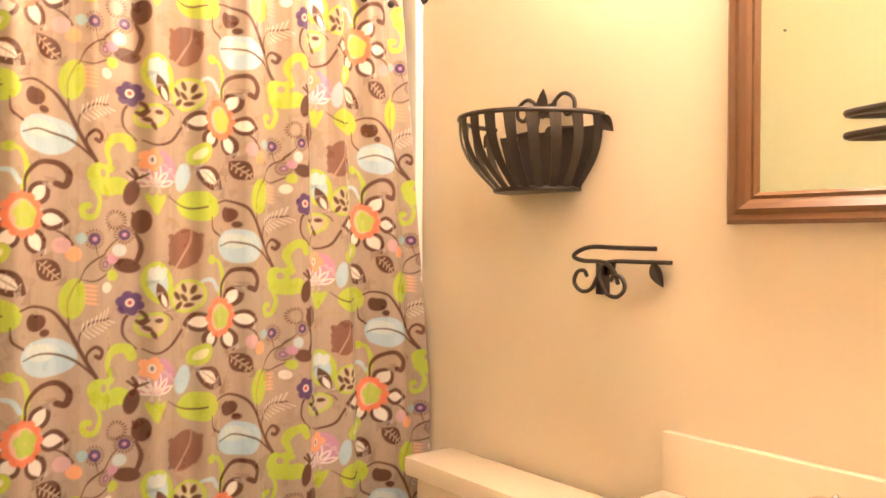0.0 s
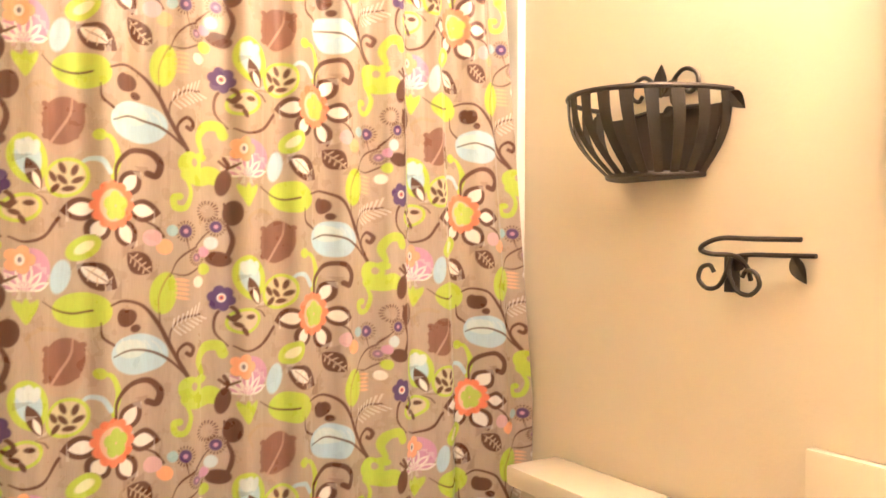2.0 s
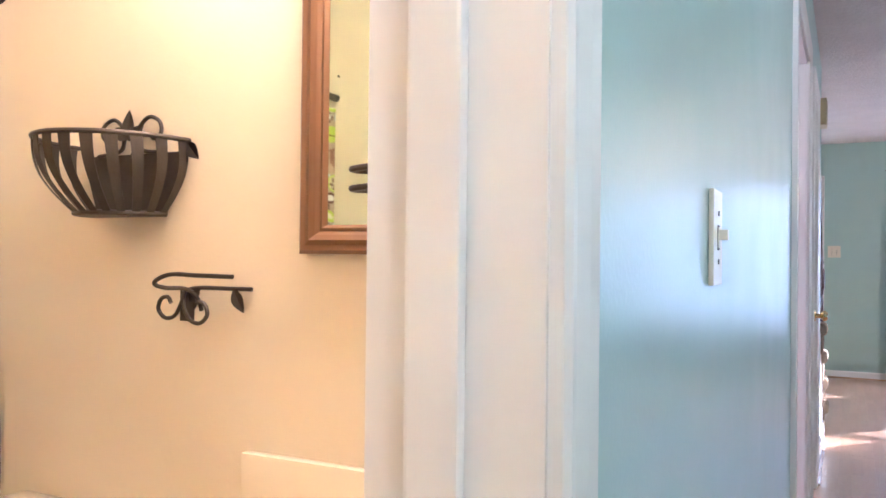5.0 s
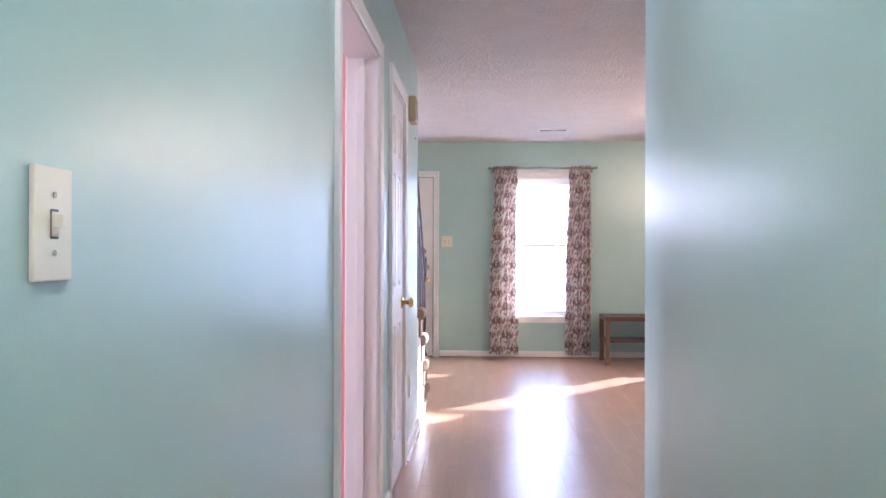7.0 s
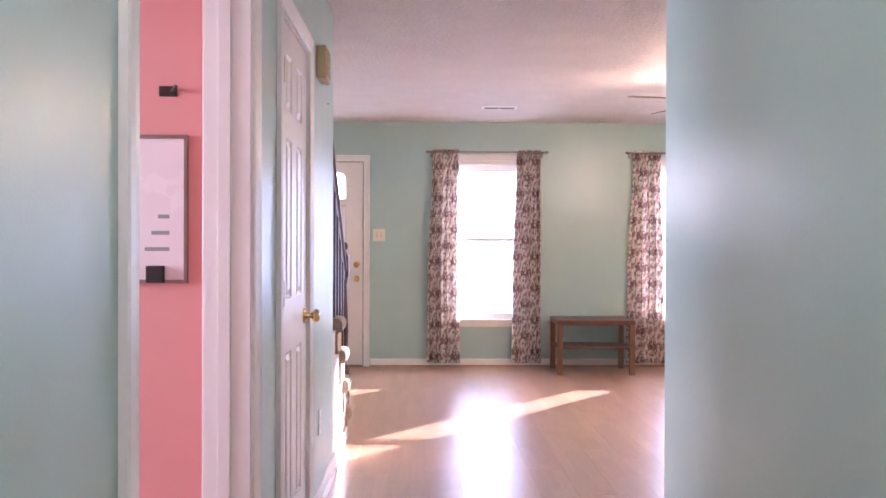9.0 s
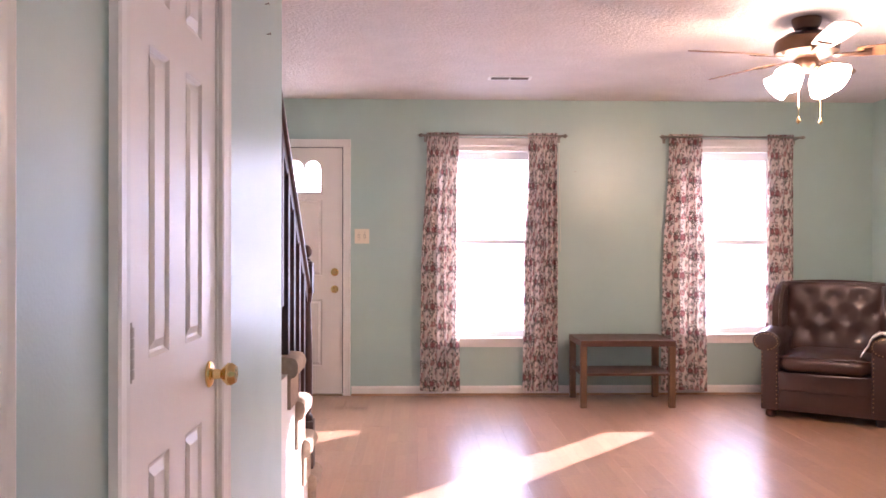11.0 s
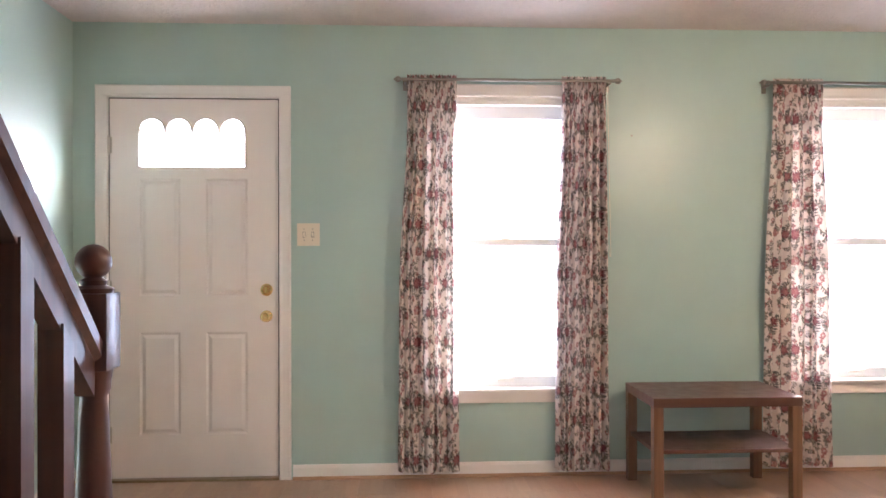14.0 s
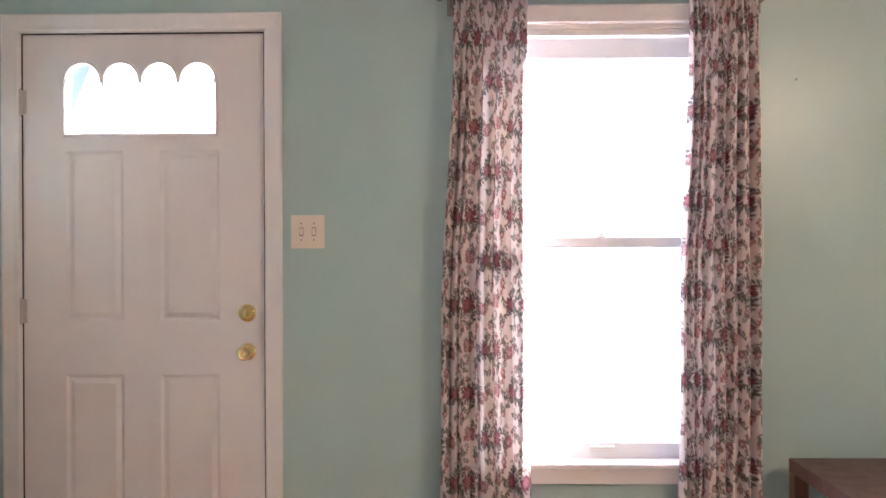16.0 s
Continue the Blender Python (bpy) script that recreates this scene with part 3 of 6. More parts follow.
# ---- windows ----
def window(name, xc, dz=0.0):
    """A white double-hung window with sill, apron, sashes and panes."""
    t = tagged(new(name), "white double-hung window with bright daylight behind", "", "", "structure")
    x0, x1 = xc - WHW, xc + WHW
    z0, z1 = WH0 + dz, WH1
    for x, o in ((x0 + 0.004, -1), (x1 - 0.004, 1)):
        bm = bmesh.new()
        casing_bar(bm, (x, 0, z0), (x, 0, z1 + 0.058), (o, 0, 0), (0, -1, 0))
        bmesh.ops.recalc_face_normals(bm, faces=bm.faces)
        part("casing", bm, TRIM, t)
    bm = bmesh.new()
    casing_bar(bm, (x0 - 0.06, -0.001, z1 - 0.004), (x1 + 0.06, -0.001, z1 - 0.004), (0, 0, 1), (0, -1, 0))
    bmesh.ops.recalc_face_normals(bm, faces=bm.faces)
    part("casing", bm, TRIM, t)
    part("window_sill", boxes((x0 - 0.075, -0.034, z0 - 0.004, x1 + 0.075, 0.06, z0 + 0.014), bevel=0.004), TRIM, t)
    part("apron", boxes((x0 - 0.06, -0.016, z0 - 0.062, x1 + 0.06, -0.001, z0 - 0.004), bevel=0.003), TRIM, t)
    for a, b in ((x0, x0 + 0.02), (x1 - 0.02, x1)):
        part("jamb", boxes((a, 0.001, z0, b, 0.14, z1)), TRIM, t)
    part("head", boxes((x0 + 0.02, 0.001, z1 - 0.022, x1 - 0.02, 0.14, z1)), TRIM, t)
    part("head_stop", boxes((x0 + 0.02, 0.004, z1 - 0.045, x1 - 0.02, 0.05, z1 - 0.022), bevel=0.003), TRIM, t)
    zm = 1.275
    for nm, ya, za, zb, lo, hi in (("lower_sash", 0.055, z0 + 0.014, zm + 0.02, 0.058, 0.034), ("upper_sash", 0.092, zm - 0.02, z1 - 0.03, 0.034, 0.078)):
        bm = boxes((x0 + 0.02, ya, za, x1 - 0.02, ya + 0.034, za + lo), (x0 + 0.02, ya, zb - hi, x1 - 0.02, ya + 0.034, zb),
                   (x0 + 0.02, ya, za + lo, x0 + 0.055, ya + 0.034, zb - hi), (x1 - 0.055, ya, za + lo, x1 - 0.02, ya + 0.034, zb - hi))
        s = part(nm, bm, SASH, t)
        p = part("pane", boxes((x0 + 0.05, ya + 0.015, za + lo - 0.004, x1 - 0.05, ya + 0.019, zb - hi + 0.004)), GLASS, s, "clear window glass")
        p.visible_shadow = False
    bm = boxes((xc - 0.020, 0.046, zm + 0.020, xc + 0.020, 0.070, zm + 0.027), bevel=0.002)
    cyl(bm, (xc, 0.058, zm + 0.027), (xc, 0.058, zm + 0.033), 0.008, seg=12)
    box(bm, xc - 0.004, 0.050, zm + 0.033, xc + 0.03, 0.060, zm + 0.037, bevel=0.001)
    part("sash_lock", bm, WHITEP, t)
    part("sash_lift", boxes((xc - 0.045, 0.040, z0 + 0.052, xc + 0.045, 0.056, z0 + 0.062), (xc - 0.045, 0.050, z0 + 0.040, xc + 0.045, 0.056, z0 + 0.053), bevel=0.003), WHITEP, t)
    return t


SASH = material("white_vinyl_sash", (0.80, 0.80, 0.80), 0.4, vary=0.02)
window("window_1", W1)
window("window_2", W2, 0.03)

# ---- stairs ----
STEPS, RISE, RUN, Y0 = 12, 0.202, 0.188, -2.757
stairs = thing("staircase", "carpeted staircase with white skirt and dark wooden balustrade", "staircase", (0, Y0, 0))


def tread(i):
    """A carpeted step: a plump pad with a rolled nose and end over a riser."""
    z = RISE * (i + 1)
    y = Y0 - RUN * i
    x1 = 0.168 if i < 4 else (0.052 if y > -3.68 else HX0 - 0.002)
    r = 0.042
    zc = z - r
    bm = bmesh.new()
    seg = [(XW, 1), (XW + 0.5, 1), (XW + 0.9, 1), (x1 - 0.045, 1), (x1 - 0.026, 0.96), (x1 - 0.012, 0.84), (x1 - 0.004, 0.62), (x1, 0.34)]
    rows = []
    for x, s in seg:
        row = []
        for k in range(11):
            a = math.pi / 2 - math.pi * k / 10
            row.append(bm.verts.new((x, y - r - (1 - s) * 0.014 + r * math.cos(a), zc + s * r * math.sin(a))))
        for dz in (-r * s, -r * s * 0.2, r * s):
            row.append(bm.verts.new((x, y - RUN - 0.052, zc + dz)))
        rows.append(row)
    n = len(rows[0])
    for p, q in zip(rows, rows[1:]):
        for k in range(n):
            bm.faces.new((p[k], p[(k + 1) % n], q[(k + 1) % n], q[k]))
    bm.faces.new(rows[0])
    bm.faces.new(rows[-1][::-1])
    bmesh.ops.recalc_face_normals(bm, faces=bm.faces)
    box(bm, XW, y - RUN - 0.06, z - RISE + 0.003, min(x1, 0.142), y - 0.048, z - 1.6 * r)
    return bm


for i in range(STEPS):
    part("step", tread(i), CARPET, stairs, "beige carpeted step", smooth=True)
bm = boxes(*[(HX0, Y0 - 0.045 - RUN * (i + 1) if i < 3 else -3.70, 0.0, HX1, Y0 - 0.045 - RUN * i, RISE * (i + 1) - 0.065) for i in range(4)])
part("skirt", bm, TRIM, stairs, "white painted stair side")
part("skirt_cap", boxes((HX1, -3.70, 0, HX1 + 0.012, Y0 - 0.05, 0.078)), TRIM, stairs, "white baseboard on the stair side")
# dark sloped shoe board at the wall end
bm = bmesh.new()
fs = [[bm.verts.new((x, y, z)) for y, z in ((-3.33, 0.66), (-3.30, 0.800), (-3.69, 1.135), (-3.69, 0.90))] for x in (0.053, 0.078)]
for k in range(4):
    bm.faces.new((fs[0][k], fs[0][(k + 1) % 4], fs[1][(k + 1) % 4], fs[1][k]))
bm.faces.new(fs[0])
bm.faces.new(fs[1][::-1])
bmesh.ops.recalc_face_normals(bm, faces=bm.faces)
part("shoe_board", bm, DARKWOOD, stairs, "dark stained sloped shoe board")

NX, NY = 0.100, -2.875
newel = thing("newel_post", "dark cherry newel post with ball top", "newel post", (NX, NY, 0))
bm = boxes((NX - 0.036, NY - 0.036, 1.015, NX + 0.036, NY + 0.036, 1.153), bevel=0.004)
part("block", bm, DARKWOOD, newel, smooth=True)
bm = boxes((NX - 0.040, NY - 0.040, 0.0, NX + 0.040, NY + 0.040, 0.42), bevel=0.004)
part("base", bm, DARKWOOD, newel, smooth=True)
bm = lathe(bmesh.new(), [(0.036, 0.42), (0.034, 0.44), (0.024, 0.455), (0.030, 0.475), (0.033, 0.55), (0.034, 0.66), (0.031, 0.80), (0.026, 0.93), (0.023, 0.965), (0.030, 0.98), (0.030, 0.995), (0.034, 1.015)], (NX, NY, 0))
part("shaft", bm, DARKWOOD, newel, smooth=True)
prof = [(0.034, 1.153), (0.036, 1.161), (0.022, 1.167), (0.024, 1.175), (0.014, 1.181)]
for k in range(11):
    a = -math.pi / 2 + 0.45 + (math.pi - 0.46) * k / 10
    prof.append((max(0.0008, 0.032 * math.cos(a)), 1.209 + 0.032 * math.sin(a)))
part("ball", lathe(bmesh.new(), prof, (NX, NY, 0)), DARKWOOD, newel, smooth=True)

rail = thing("stair_railing", "dark cherry handrail with square balusters", "railing", (0.10, -3.2, 0))
SL = 0.94


def rail_z(y):
    return 1.021 + (-2.84 - y) * SL


def rail_mesh():
    bm = bmesh.new()
    prof = [(-0.016, -0.114), (0.016, -0.114), (0.018, -0.055), (0.030, -0.045), (0.031, -0.018), (0.022, -0.003), (0.0, 0.0), (-0.022, -0.003), (-0.031, -0.018), (-0.030, -0.045), (-0.018, -0.055)]
    ends = []
    for y in (NY - 0.034, -3.72):
        ends.append([bm.verts.new((0.098 + u if y > -3.7 else 0.098 + u, y, rail_z(y) + w)) for u, w in prof])
    k = len(prof)
    for i in range(k):
        bm.faces.new((ends[0][i], ends[0][(i + 1) % k], ends[1][(i + 1) % k], ends[1][i]))
    bm.faces.new(ends[0])
    bm.faces.new(ends[1][::-1])
    bmesh.ops.recalc_face_normals(bm, faces=bm.faces)
    return bm


part("handrail", rail_mesh(), DARKWOOD, rail, smooth=True)
for y in (-3.028, -3.172, -3.318, -3.462, -3.606):
    i = int((Y0 - y) / RUN)
    zb = RISE * (i + 1) - 0.004
    zt = rail_z(y) - 0.104
    bm = bmesh.new()
    w = 0.0205
    lo = [bm.verts.new((0.098 + a, y + b, zb)) for a, b in ((-w, -w), (w, -w), (w, w), (-w, w))]
    hi = [bm.verts.new((0.098 + a, y + b, zt - b * SL)) for a, b in ((-w, -w), (w, -w), (w, w), (-w, w))]
    for k in range(4):
        bm.faces.new((lo[k], lo[(k + 1) % 4], hi[(k + 1) % 4], hi[k]))
    bm.faces.new(lo[::-1])
    bm.faces.new(hi)
    part("baluster", bm, DARKWOOD, rail)

# ---- cloth with a printed pattern ----
def print_material(name, rough=0.7, sheen=0.0, translucent=0.0, bump=0.3, bump_scale=900):
    """Cloth that takes its print from the mesh's colour layer."""
    m = material(name, (0.8, 0.8, 0.8), rough, vary=0.05, grain=30)
    nt = m.node_tree
    b = nt.nodes["Principled BSDF"]
    at = nt.nodes.new("ShaderNodeAttribute")
    at.attribute_name = "print"
    n = nt.nodes.new("ShaderNodeTexNoise")
    n.inputs["Scale"].default_value = 70
    mr = nt.nodes.new("ShaderNodeMapRange")
    mr.inputs["To Min"].default_value, mr.inputs["To Max"].default_value = 0.88, 1.1
    nt.links.new(n.outputs[0], mr.inputs["Value"])
    mul = nt.nodes.new("ShaderNodeVectorMath")
    mul.operation = 'SCALE'
    nt.links.new(at.outputs["Color"], mul.inputs[0])
    nt.links.new(mr.outputs[0], mul.inputs["Scale"])
    nt.links.new(mul.outputs[0], b.inputs["Base Color"])
    if translucent:
        out = nt.nodes["Material Output"]
        tr = nt.nodes.new("ShaderNodeBsdfTranslucent")
        mx = nt.nodes.new("ShaderNodeMixShader")
        mx.inputs[0].default_value = translucent
        nt.links.new(mul.outputs[0], tr.inputs["Color"])
        nt.links.new(b.outputs[0], mx.inputs[1])
        nt.links.new(tr.outputs[0], mx.inputs[2])
        nt.links.new(mx.outputs[0], out.inputs["Surface"])
    return m


def cloth(name, us, vs, place, colour, mat, parent=None, thick=0.0):
    """A sheet over the grid us x vs; place(U, V) gives its points and colour(U, V) its print."""
    U, V = np.meshgrid(us, vs, indexing='ij')
    P = place(U, V)
    C = colour(U, V)
    nu, nv = len(us), len(vs)
    idx = np.arange(nu * nv).reshape(nu, nv)
    q = np.stack([idx[:-1, :-1], idx[1:, :-1], idx[1:, 1:], idx[:-1, 1:]], -1).reshape(-1, 4)
    me = bpy.data.meshes.new(name)
    me.vertices.add(nu * nv)
    me.vertices.foreach_set("co", np.ascontiguousarray(P.reshape(-1, 3), dtype=np.float32).ravel())
    me.loops.add(q.size)
    me.loops.foreach_set("vertex_index", q.ravel().astype(np.int32))
    me.polygons.add(len(q))
    me.polygons.foreach_set("loop_start", np.arange(0, q.size, 4, dtype=np.int32))
    me.polygons.foreach_set("loop_total", np.full(len(q), 4, dtype=np.int32))
    me.update(calc_edges=True)
    me.polygons.foreach_set("use_smooth", [True] * len(q))
    ca = me.color_attributes.new("print", 'FLOAT_COLOR', 'POINT')
    ca.data.foreach_set("color", np.concatenate([C.reshape(-1, 3), np.ones((nu * nv, 1))], 1).astype(np.float32).ravel())
    me.materials.append(mat)
    ob = new(name, me)
    if thick:
        so = ob.modifiers.new("thickness", 'SOLIDIFY')
        so.thickness = thick
    if parent:
        ob.parent = parent
        ob.matrix_parent_inverse = parent.matrix_world.inverted()
    return ob


# painting of shapes into colour fields
def lay(C, a, col):
    C += a[..., None] * (np.array(col) - C)


def soft(d, e=0.0012):
    return np.clip(0.5 - d / (2 * e), 0, 1)


def ell(U, V, u, v, a, b, rot=0.0):
    c, s = math.cos(radians(rot)), math.sin(radians(rot))
    x, y = (U - u) * c + (V - v) * s, -(U - u) * s + (V - v) * c
    k = np.sqrt((x / a) ** 2 + (y / b) ** 2)
    return (k - 1) * min(a, b)


def leafd(U, V, u, v, length, width, rot):
    c, s = math.cos(radians(rot)), math.sin(radians(rot))
    x, y = (U - u) * c + (V - v) * s, -(U - u) * s + (V - v) * c
    h = width / 2 * np.clip(1 - (2 * x / length) ** 2, 0, 1)
    return np.where(np.abs(x) < length / 2, np.abs(y) - h, 1.0)


def stroke(U, V, pts, w):
    """Distance to a smooth line of width w, thinning at its start."""
    p = spline([(a, b, 0) for a, b in pts], 5)
    d = np.full(U.shape, 9.0)
    n = len(p) - 1
    for i in range(n):
        a, b = p[i], p[i + 1]
        ab = b - a
        t = np.clip(((U - a.x) * ab.x + (V - a.y) * ab.y) / max(ab.x ** 2 + ab.y ** 2, 1e-12), 0, 1)
        wk = w * (0.45 + 0.55 * min(1, (i + 0.5) / n * 1.6))
        d = np.minimum(d, np.hypot(U - a.x - ab.x * t, V - a.y - ab.y * t) - wk / 2)
    return d


# ---- flowered window curtains ----
CREAMC, ROSE, ROSE2, PINKC, BUD = (0.70, 0.62, 0.56), (0.15, 0.026, 0.040), (0.22, 0.058, 0.066), (0.50, 0.31, 0.28), (0.38, 0.165, 0.155)
SAGE, SAGE2, OLIVE = (0.085, 0.085, 0.080), (0.19, 0.18, 0.165), (0.16, 0.125, 0.085)


def rose_print(us, vs, rnd):
    """Cabbage roses, buds, curling stems and leafy sprays on cream, over the flat cloth us x vs."""
    C = np.empty((len(us), len(vs), 3))
    C[:] = CREAMC
    e = 0.0016
    h, w = 0.315, 0.195

    def patch(u, v, r):
        i0, i1 = np.searchsorted(us, (u - r, u + r))
        j0, j1 = np.searchsorted(vs, (v - r, v + r))
        if i1 - i0 < 2 or j1 - j0 < 2:
            return None
        return (slice(i0, i1), slice(j0, j1)), us[i0:i1, None] + 0 * vs[None, j0:j1], vs[None, j0:j1] + 0 * us[i0:i1, None]

    def polar(u, v, r, a):
        return u + r * math.cos(radians(a)), v + r * math.sin(radians(a))

    def spray(c, uu, vv, u, v, turn, n, size, colours):
        """A bent twig with paired leaves."""
        pts = [polar(u, v, size * k / 5, turn + 9 * k) for k in range(6)]
        lay(c, soft(stroke(uu, vv, pts, 0.0011), e), SAGE)
        for k in range(n):
            p = pts[1 + k % 5]
            a = turn + (62 if k % 2 else -48) + rnd.uniform(-18, 18)
            q = polar(*p, size * 0.22, a)
            lay(c, soft(leafd(uu, vv, *q, size * rnd.uniform(0.36, 0.52), size * rnd.uniform(0.13, 0.19), a), e), colours[k % len(colours)])

    def peony(c, uu, vv, u, v, r):
        for k in range(15):
            a = k * 24 + rnd.uniform(-9, 9)
            lay(c, soft(leafd(uu, vv, *polar(u, v, r * rnd.uniform(0.5, 0.72), a), r * 0.85, r * 0.26, a), e), (ROSE, ROSE2, ROSE)[k % 3])
        lay(c, soft(ell(uu, vv, u, v, r * 0.55, r * 0.48, 20), e), ROSE)
        for k in range(5):
            a = k * 72 + 15
            lay(c, soft(np.abs(ell(uu, vv, *polar(u, v, r * 0.26, a), r * 0.26, r * 0.17, a + 90)) - 0.0012, e) * 0.8, BUD)

    def rose(c, uu, vv, u, v, r):
        for k in range(6):
            a = k * 60 + rnd.uniform(-12, 12)
            p = polar(u, v, r * 0.62, a)
            lay(c, soft(ell(uu, vv, *p, r * 0.50, r * 0.40, a), e), BUD if k % 2 else PINKC)
            lay(c, soft(np.abs(ell(uu, vv, *p, r * 0.50, r * 0.40, a)) - 0.0013, e), ROSE2)
        lay(c, soft(ell(uu, vv, u, v, r * 0.46, r * 0.42), e), ROSE2)
        lay(c, soft(np.abs(ell(uu, vv, u, v, r * 0.30, r * 0.26)) - 0.0014, e), CREAMC)

    kinds = ([(0.060, 0.060, "spray", t, 0.062) for t in (35, 120, 200, 300)] + [(0.175, 0.215, "spray", t, 0.058) for t in (10, 95, 160, 260)]
             + [(0.060, 0.060, "peony", 0, 0.036), (0.178, 0.218, "peony", 0, 0.030), (0.160, 0.075, "rose", 0, 0.022), (0.065, 0.205, "rose", 0, 0.024),
                (0.118, 0.140, "rose", 0, 0.015), (0.015, 0.140, "rose", 0, 0.013), (0.215, 0.130, "rose", 0, 0.014), (0.110, 0.285, "rose", 0, 0.014)]
             + [(0.135, 0.030, "spray", 60, 0.042), (0.195, 0.055, "spray", 340, 0.045), (0.105, 0.190, "spray", 190, 0.040), (0.030, 0.250, "spray", 100, 0.046),
                (0.090, 0.245, "spray", 40, 0.040), (0.010, 0.180, "spray", 250, 0.040), (0.225, 0.285, "spray", 130, 0.044), (0.150, 0.120, "spray", 210, 0.036),
                (0.120, 0.100, "spray", 300, 0.034), (0.030, 0.005, "spray", 200, 0.036), (0.225, 0.180, "spray", 75, 0.036), (0.140, 0.270, "spray", 160, 0.036),
                (0.000, 0.090, "spray", 20, 0.040), (0.205, 0.010, "spray", 85, 0.040), (0.075, 0.120, "spray", 150, 0.036), (0.020, 0.300, "spray", 320, 0.036),
                (0.170, 0.160, "spray", 30, 0.034), (0.060, 0.155, "spray", 260, 0.034), (0.195, 0.255, "spray", 290, 0.038), (0.100, 0.055, "spray", 15, 0.034)])
    kinds = [(u * w / 0.235, v, kind, turn, size * 0.92) for u, v, kind, turn, size in kinds]
    scatter = random.Random(21)
    kinds = [(scatter.uniform(0, w), scatter.uniform(0, h), "sprig" if k % 4 else "bud", scatter.uniform(0, 360), scatter.uniform(0.018, 0.030)) for k in range(28)] + kinds
    for iu in range(-1, int(us[-1] / w) + 2):
        for iv in range(-1, int(vs[-1] / h) + 2):
            for du, dv, kind, turn, size in kinds:
                u, v = iu * w + du + rnd.uniform(-0.006, 0.006), iv * h + dv + (h / 2 if iu % 2 else 0)
                got = patch(u, v, max(0.024, size * 1.75))
                if not got:
                    continue
                at, uu, vv = got
                c = C[at]
                if kind == "spray":
                    spray(c, uu, vv, u, v, turn + rnd.uniform(-10, 10), 9, size, (SAGE, SAGE2, SAGE, OLIVE))
                elif kind == "sprig":
                    for k in range(5):
                        a = turn + (k - 2) * 38
                        lay(c, soft(leafd(uu, vv, *polar(u, v, size * 0.5, a), size * 0.62, size * 0.20, a), e), (SAGE2, OLIVE, SAGE)[k % 3])
                elif kind == "bud":
                    for k in range(4):
                        lay(c, soft(ell(uu, vv, *polar(u, v, size * 0.26, turn + 90 * k), size * 0.26, size * 0.18, turn + 90 * k), e), BUD if k % 2 else ROSE2)
                elif kind == "peony":
                    peony(c, uu, vv, u, v, size)
                else:
                    rose(c, uu, vv, u, v, size)
                C[at] = c
    # woven break-up of the print
    g = np.random.RandomState(3).uniform(0, 1, C.shape[:2])
    lay(C, np.clip(g - 0.7, 0, 1) * 0.6, CREAMC)
    return C


DRAPE = print_material("flowered_cotton", 0.85, translucent=0.05)


def drape(label, top, bottom, seed):
    """A pleated panel; top and bottom are its x range at the rod and at the hem."""
    rnd = random.Random(seed)
    cuts = [0.0]
    while cuts[-1] < 1.0:
        cuts.append(cuts[-1] + rnd.choice((0.10, 0.13, 0.17, 0.24)))
    cuts = [c / cuts[-1] for c in cuts]
    deep = [rnd.uniform(0.45, 1.0) for _ in cuts]
    lean = [rnd.uniform(-0.8, 0.8) for _ in cuts]
    us = np.linspace(0, 1, 240)
    vs = np.concatenate([np.linspace(0.0, 0.03, 9)[:-1], np.linspace(0.03, 1, 700)])

    def place(U, V):
        # V runs from the head (0) to the hem (1)
        k = np.clip((V - 0.06) / 0.5, 0, 1)
        k = k * k * (3 - 2 * k)
        waist = 1 - 0.05 * np.sin(np.clip(V, 0, 1) * math.pi)
        x0 = top[0] + (bottom[0] - top[0]) * k
        x1 = top[1] + (bottom[1] - top[1]) * k
        x = (x0 + x1) / 2 + (U - 0.5) * (x1 - x0) * waist
        # uneven folds whose creases wander a little on the way down
        W = np.clip(U + 0.012 * np.sin(3.1 * V + seed) * np.sin(math.pi * U) + 0.006 * np.sin(9 * V + 5 * U + seed), 0, 0.9999)
        i = np.searchsorted(np.array(cuts), W, side='right') - 1
        i = np.clip(i, 0, len(cuts) - 2)
        lo, hi = np.array(cuts)[i], np.array(cuts)[i + 1]
        s = (W - lo) / (hi - lo)
        ridge = np.abs(np.sin(math.pi * s)) ** 0.7
        A = np.array(deep)[i]
        opening = np.clip((V - 0.02) / 0.16, 0, 1)
        depth = 0.012 + 0.046 * opening
        head = np.clip((0.10 - V) / 0.06, 0, 1)
        y = -0.072 - depth * A * (ridge - 0.35) - 0.006 * np.array(lean)[i] * (s - 0.5) * opening
        y = y + head * 0.008 * np.sin(2 * math.pi * U * 17) + 0.003 * np.sin(2 * math.pi * U * 11 + 4 * V + seed) * opening
        x = x + 0.010 * np.array(lean)[i] * np.sin(math.pi * s) * opening
        z = 2.172 - 2.125 * V + head * 0.004 * np.sin(2 * math.pi * U * 17 + 1) * (V < 0.01) + np.where(V > 0.99, 0.006 * np.sin(9 * U + seed), 0)
        return np.stack([x, y, z], -1)

    def colour(U, V):
        return rose_print(U[:, 0] * 0.60 + 0.06 * seed, V[0] * 2.12 + 0.05 * seed, rnd)

    ob = cloth("curtain", us, vs, place, colour, DRAPE)
    return tagged(ob, label, "curtain", "flowered window curtains")


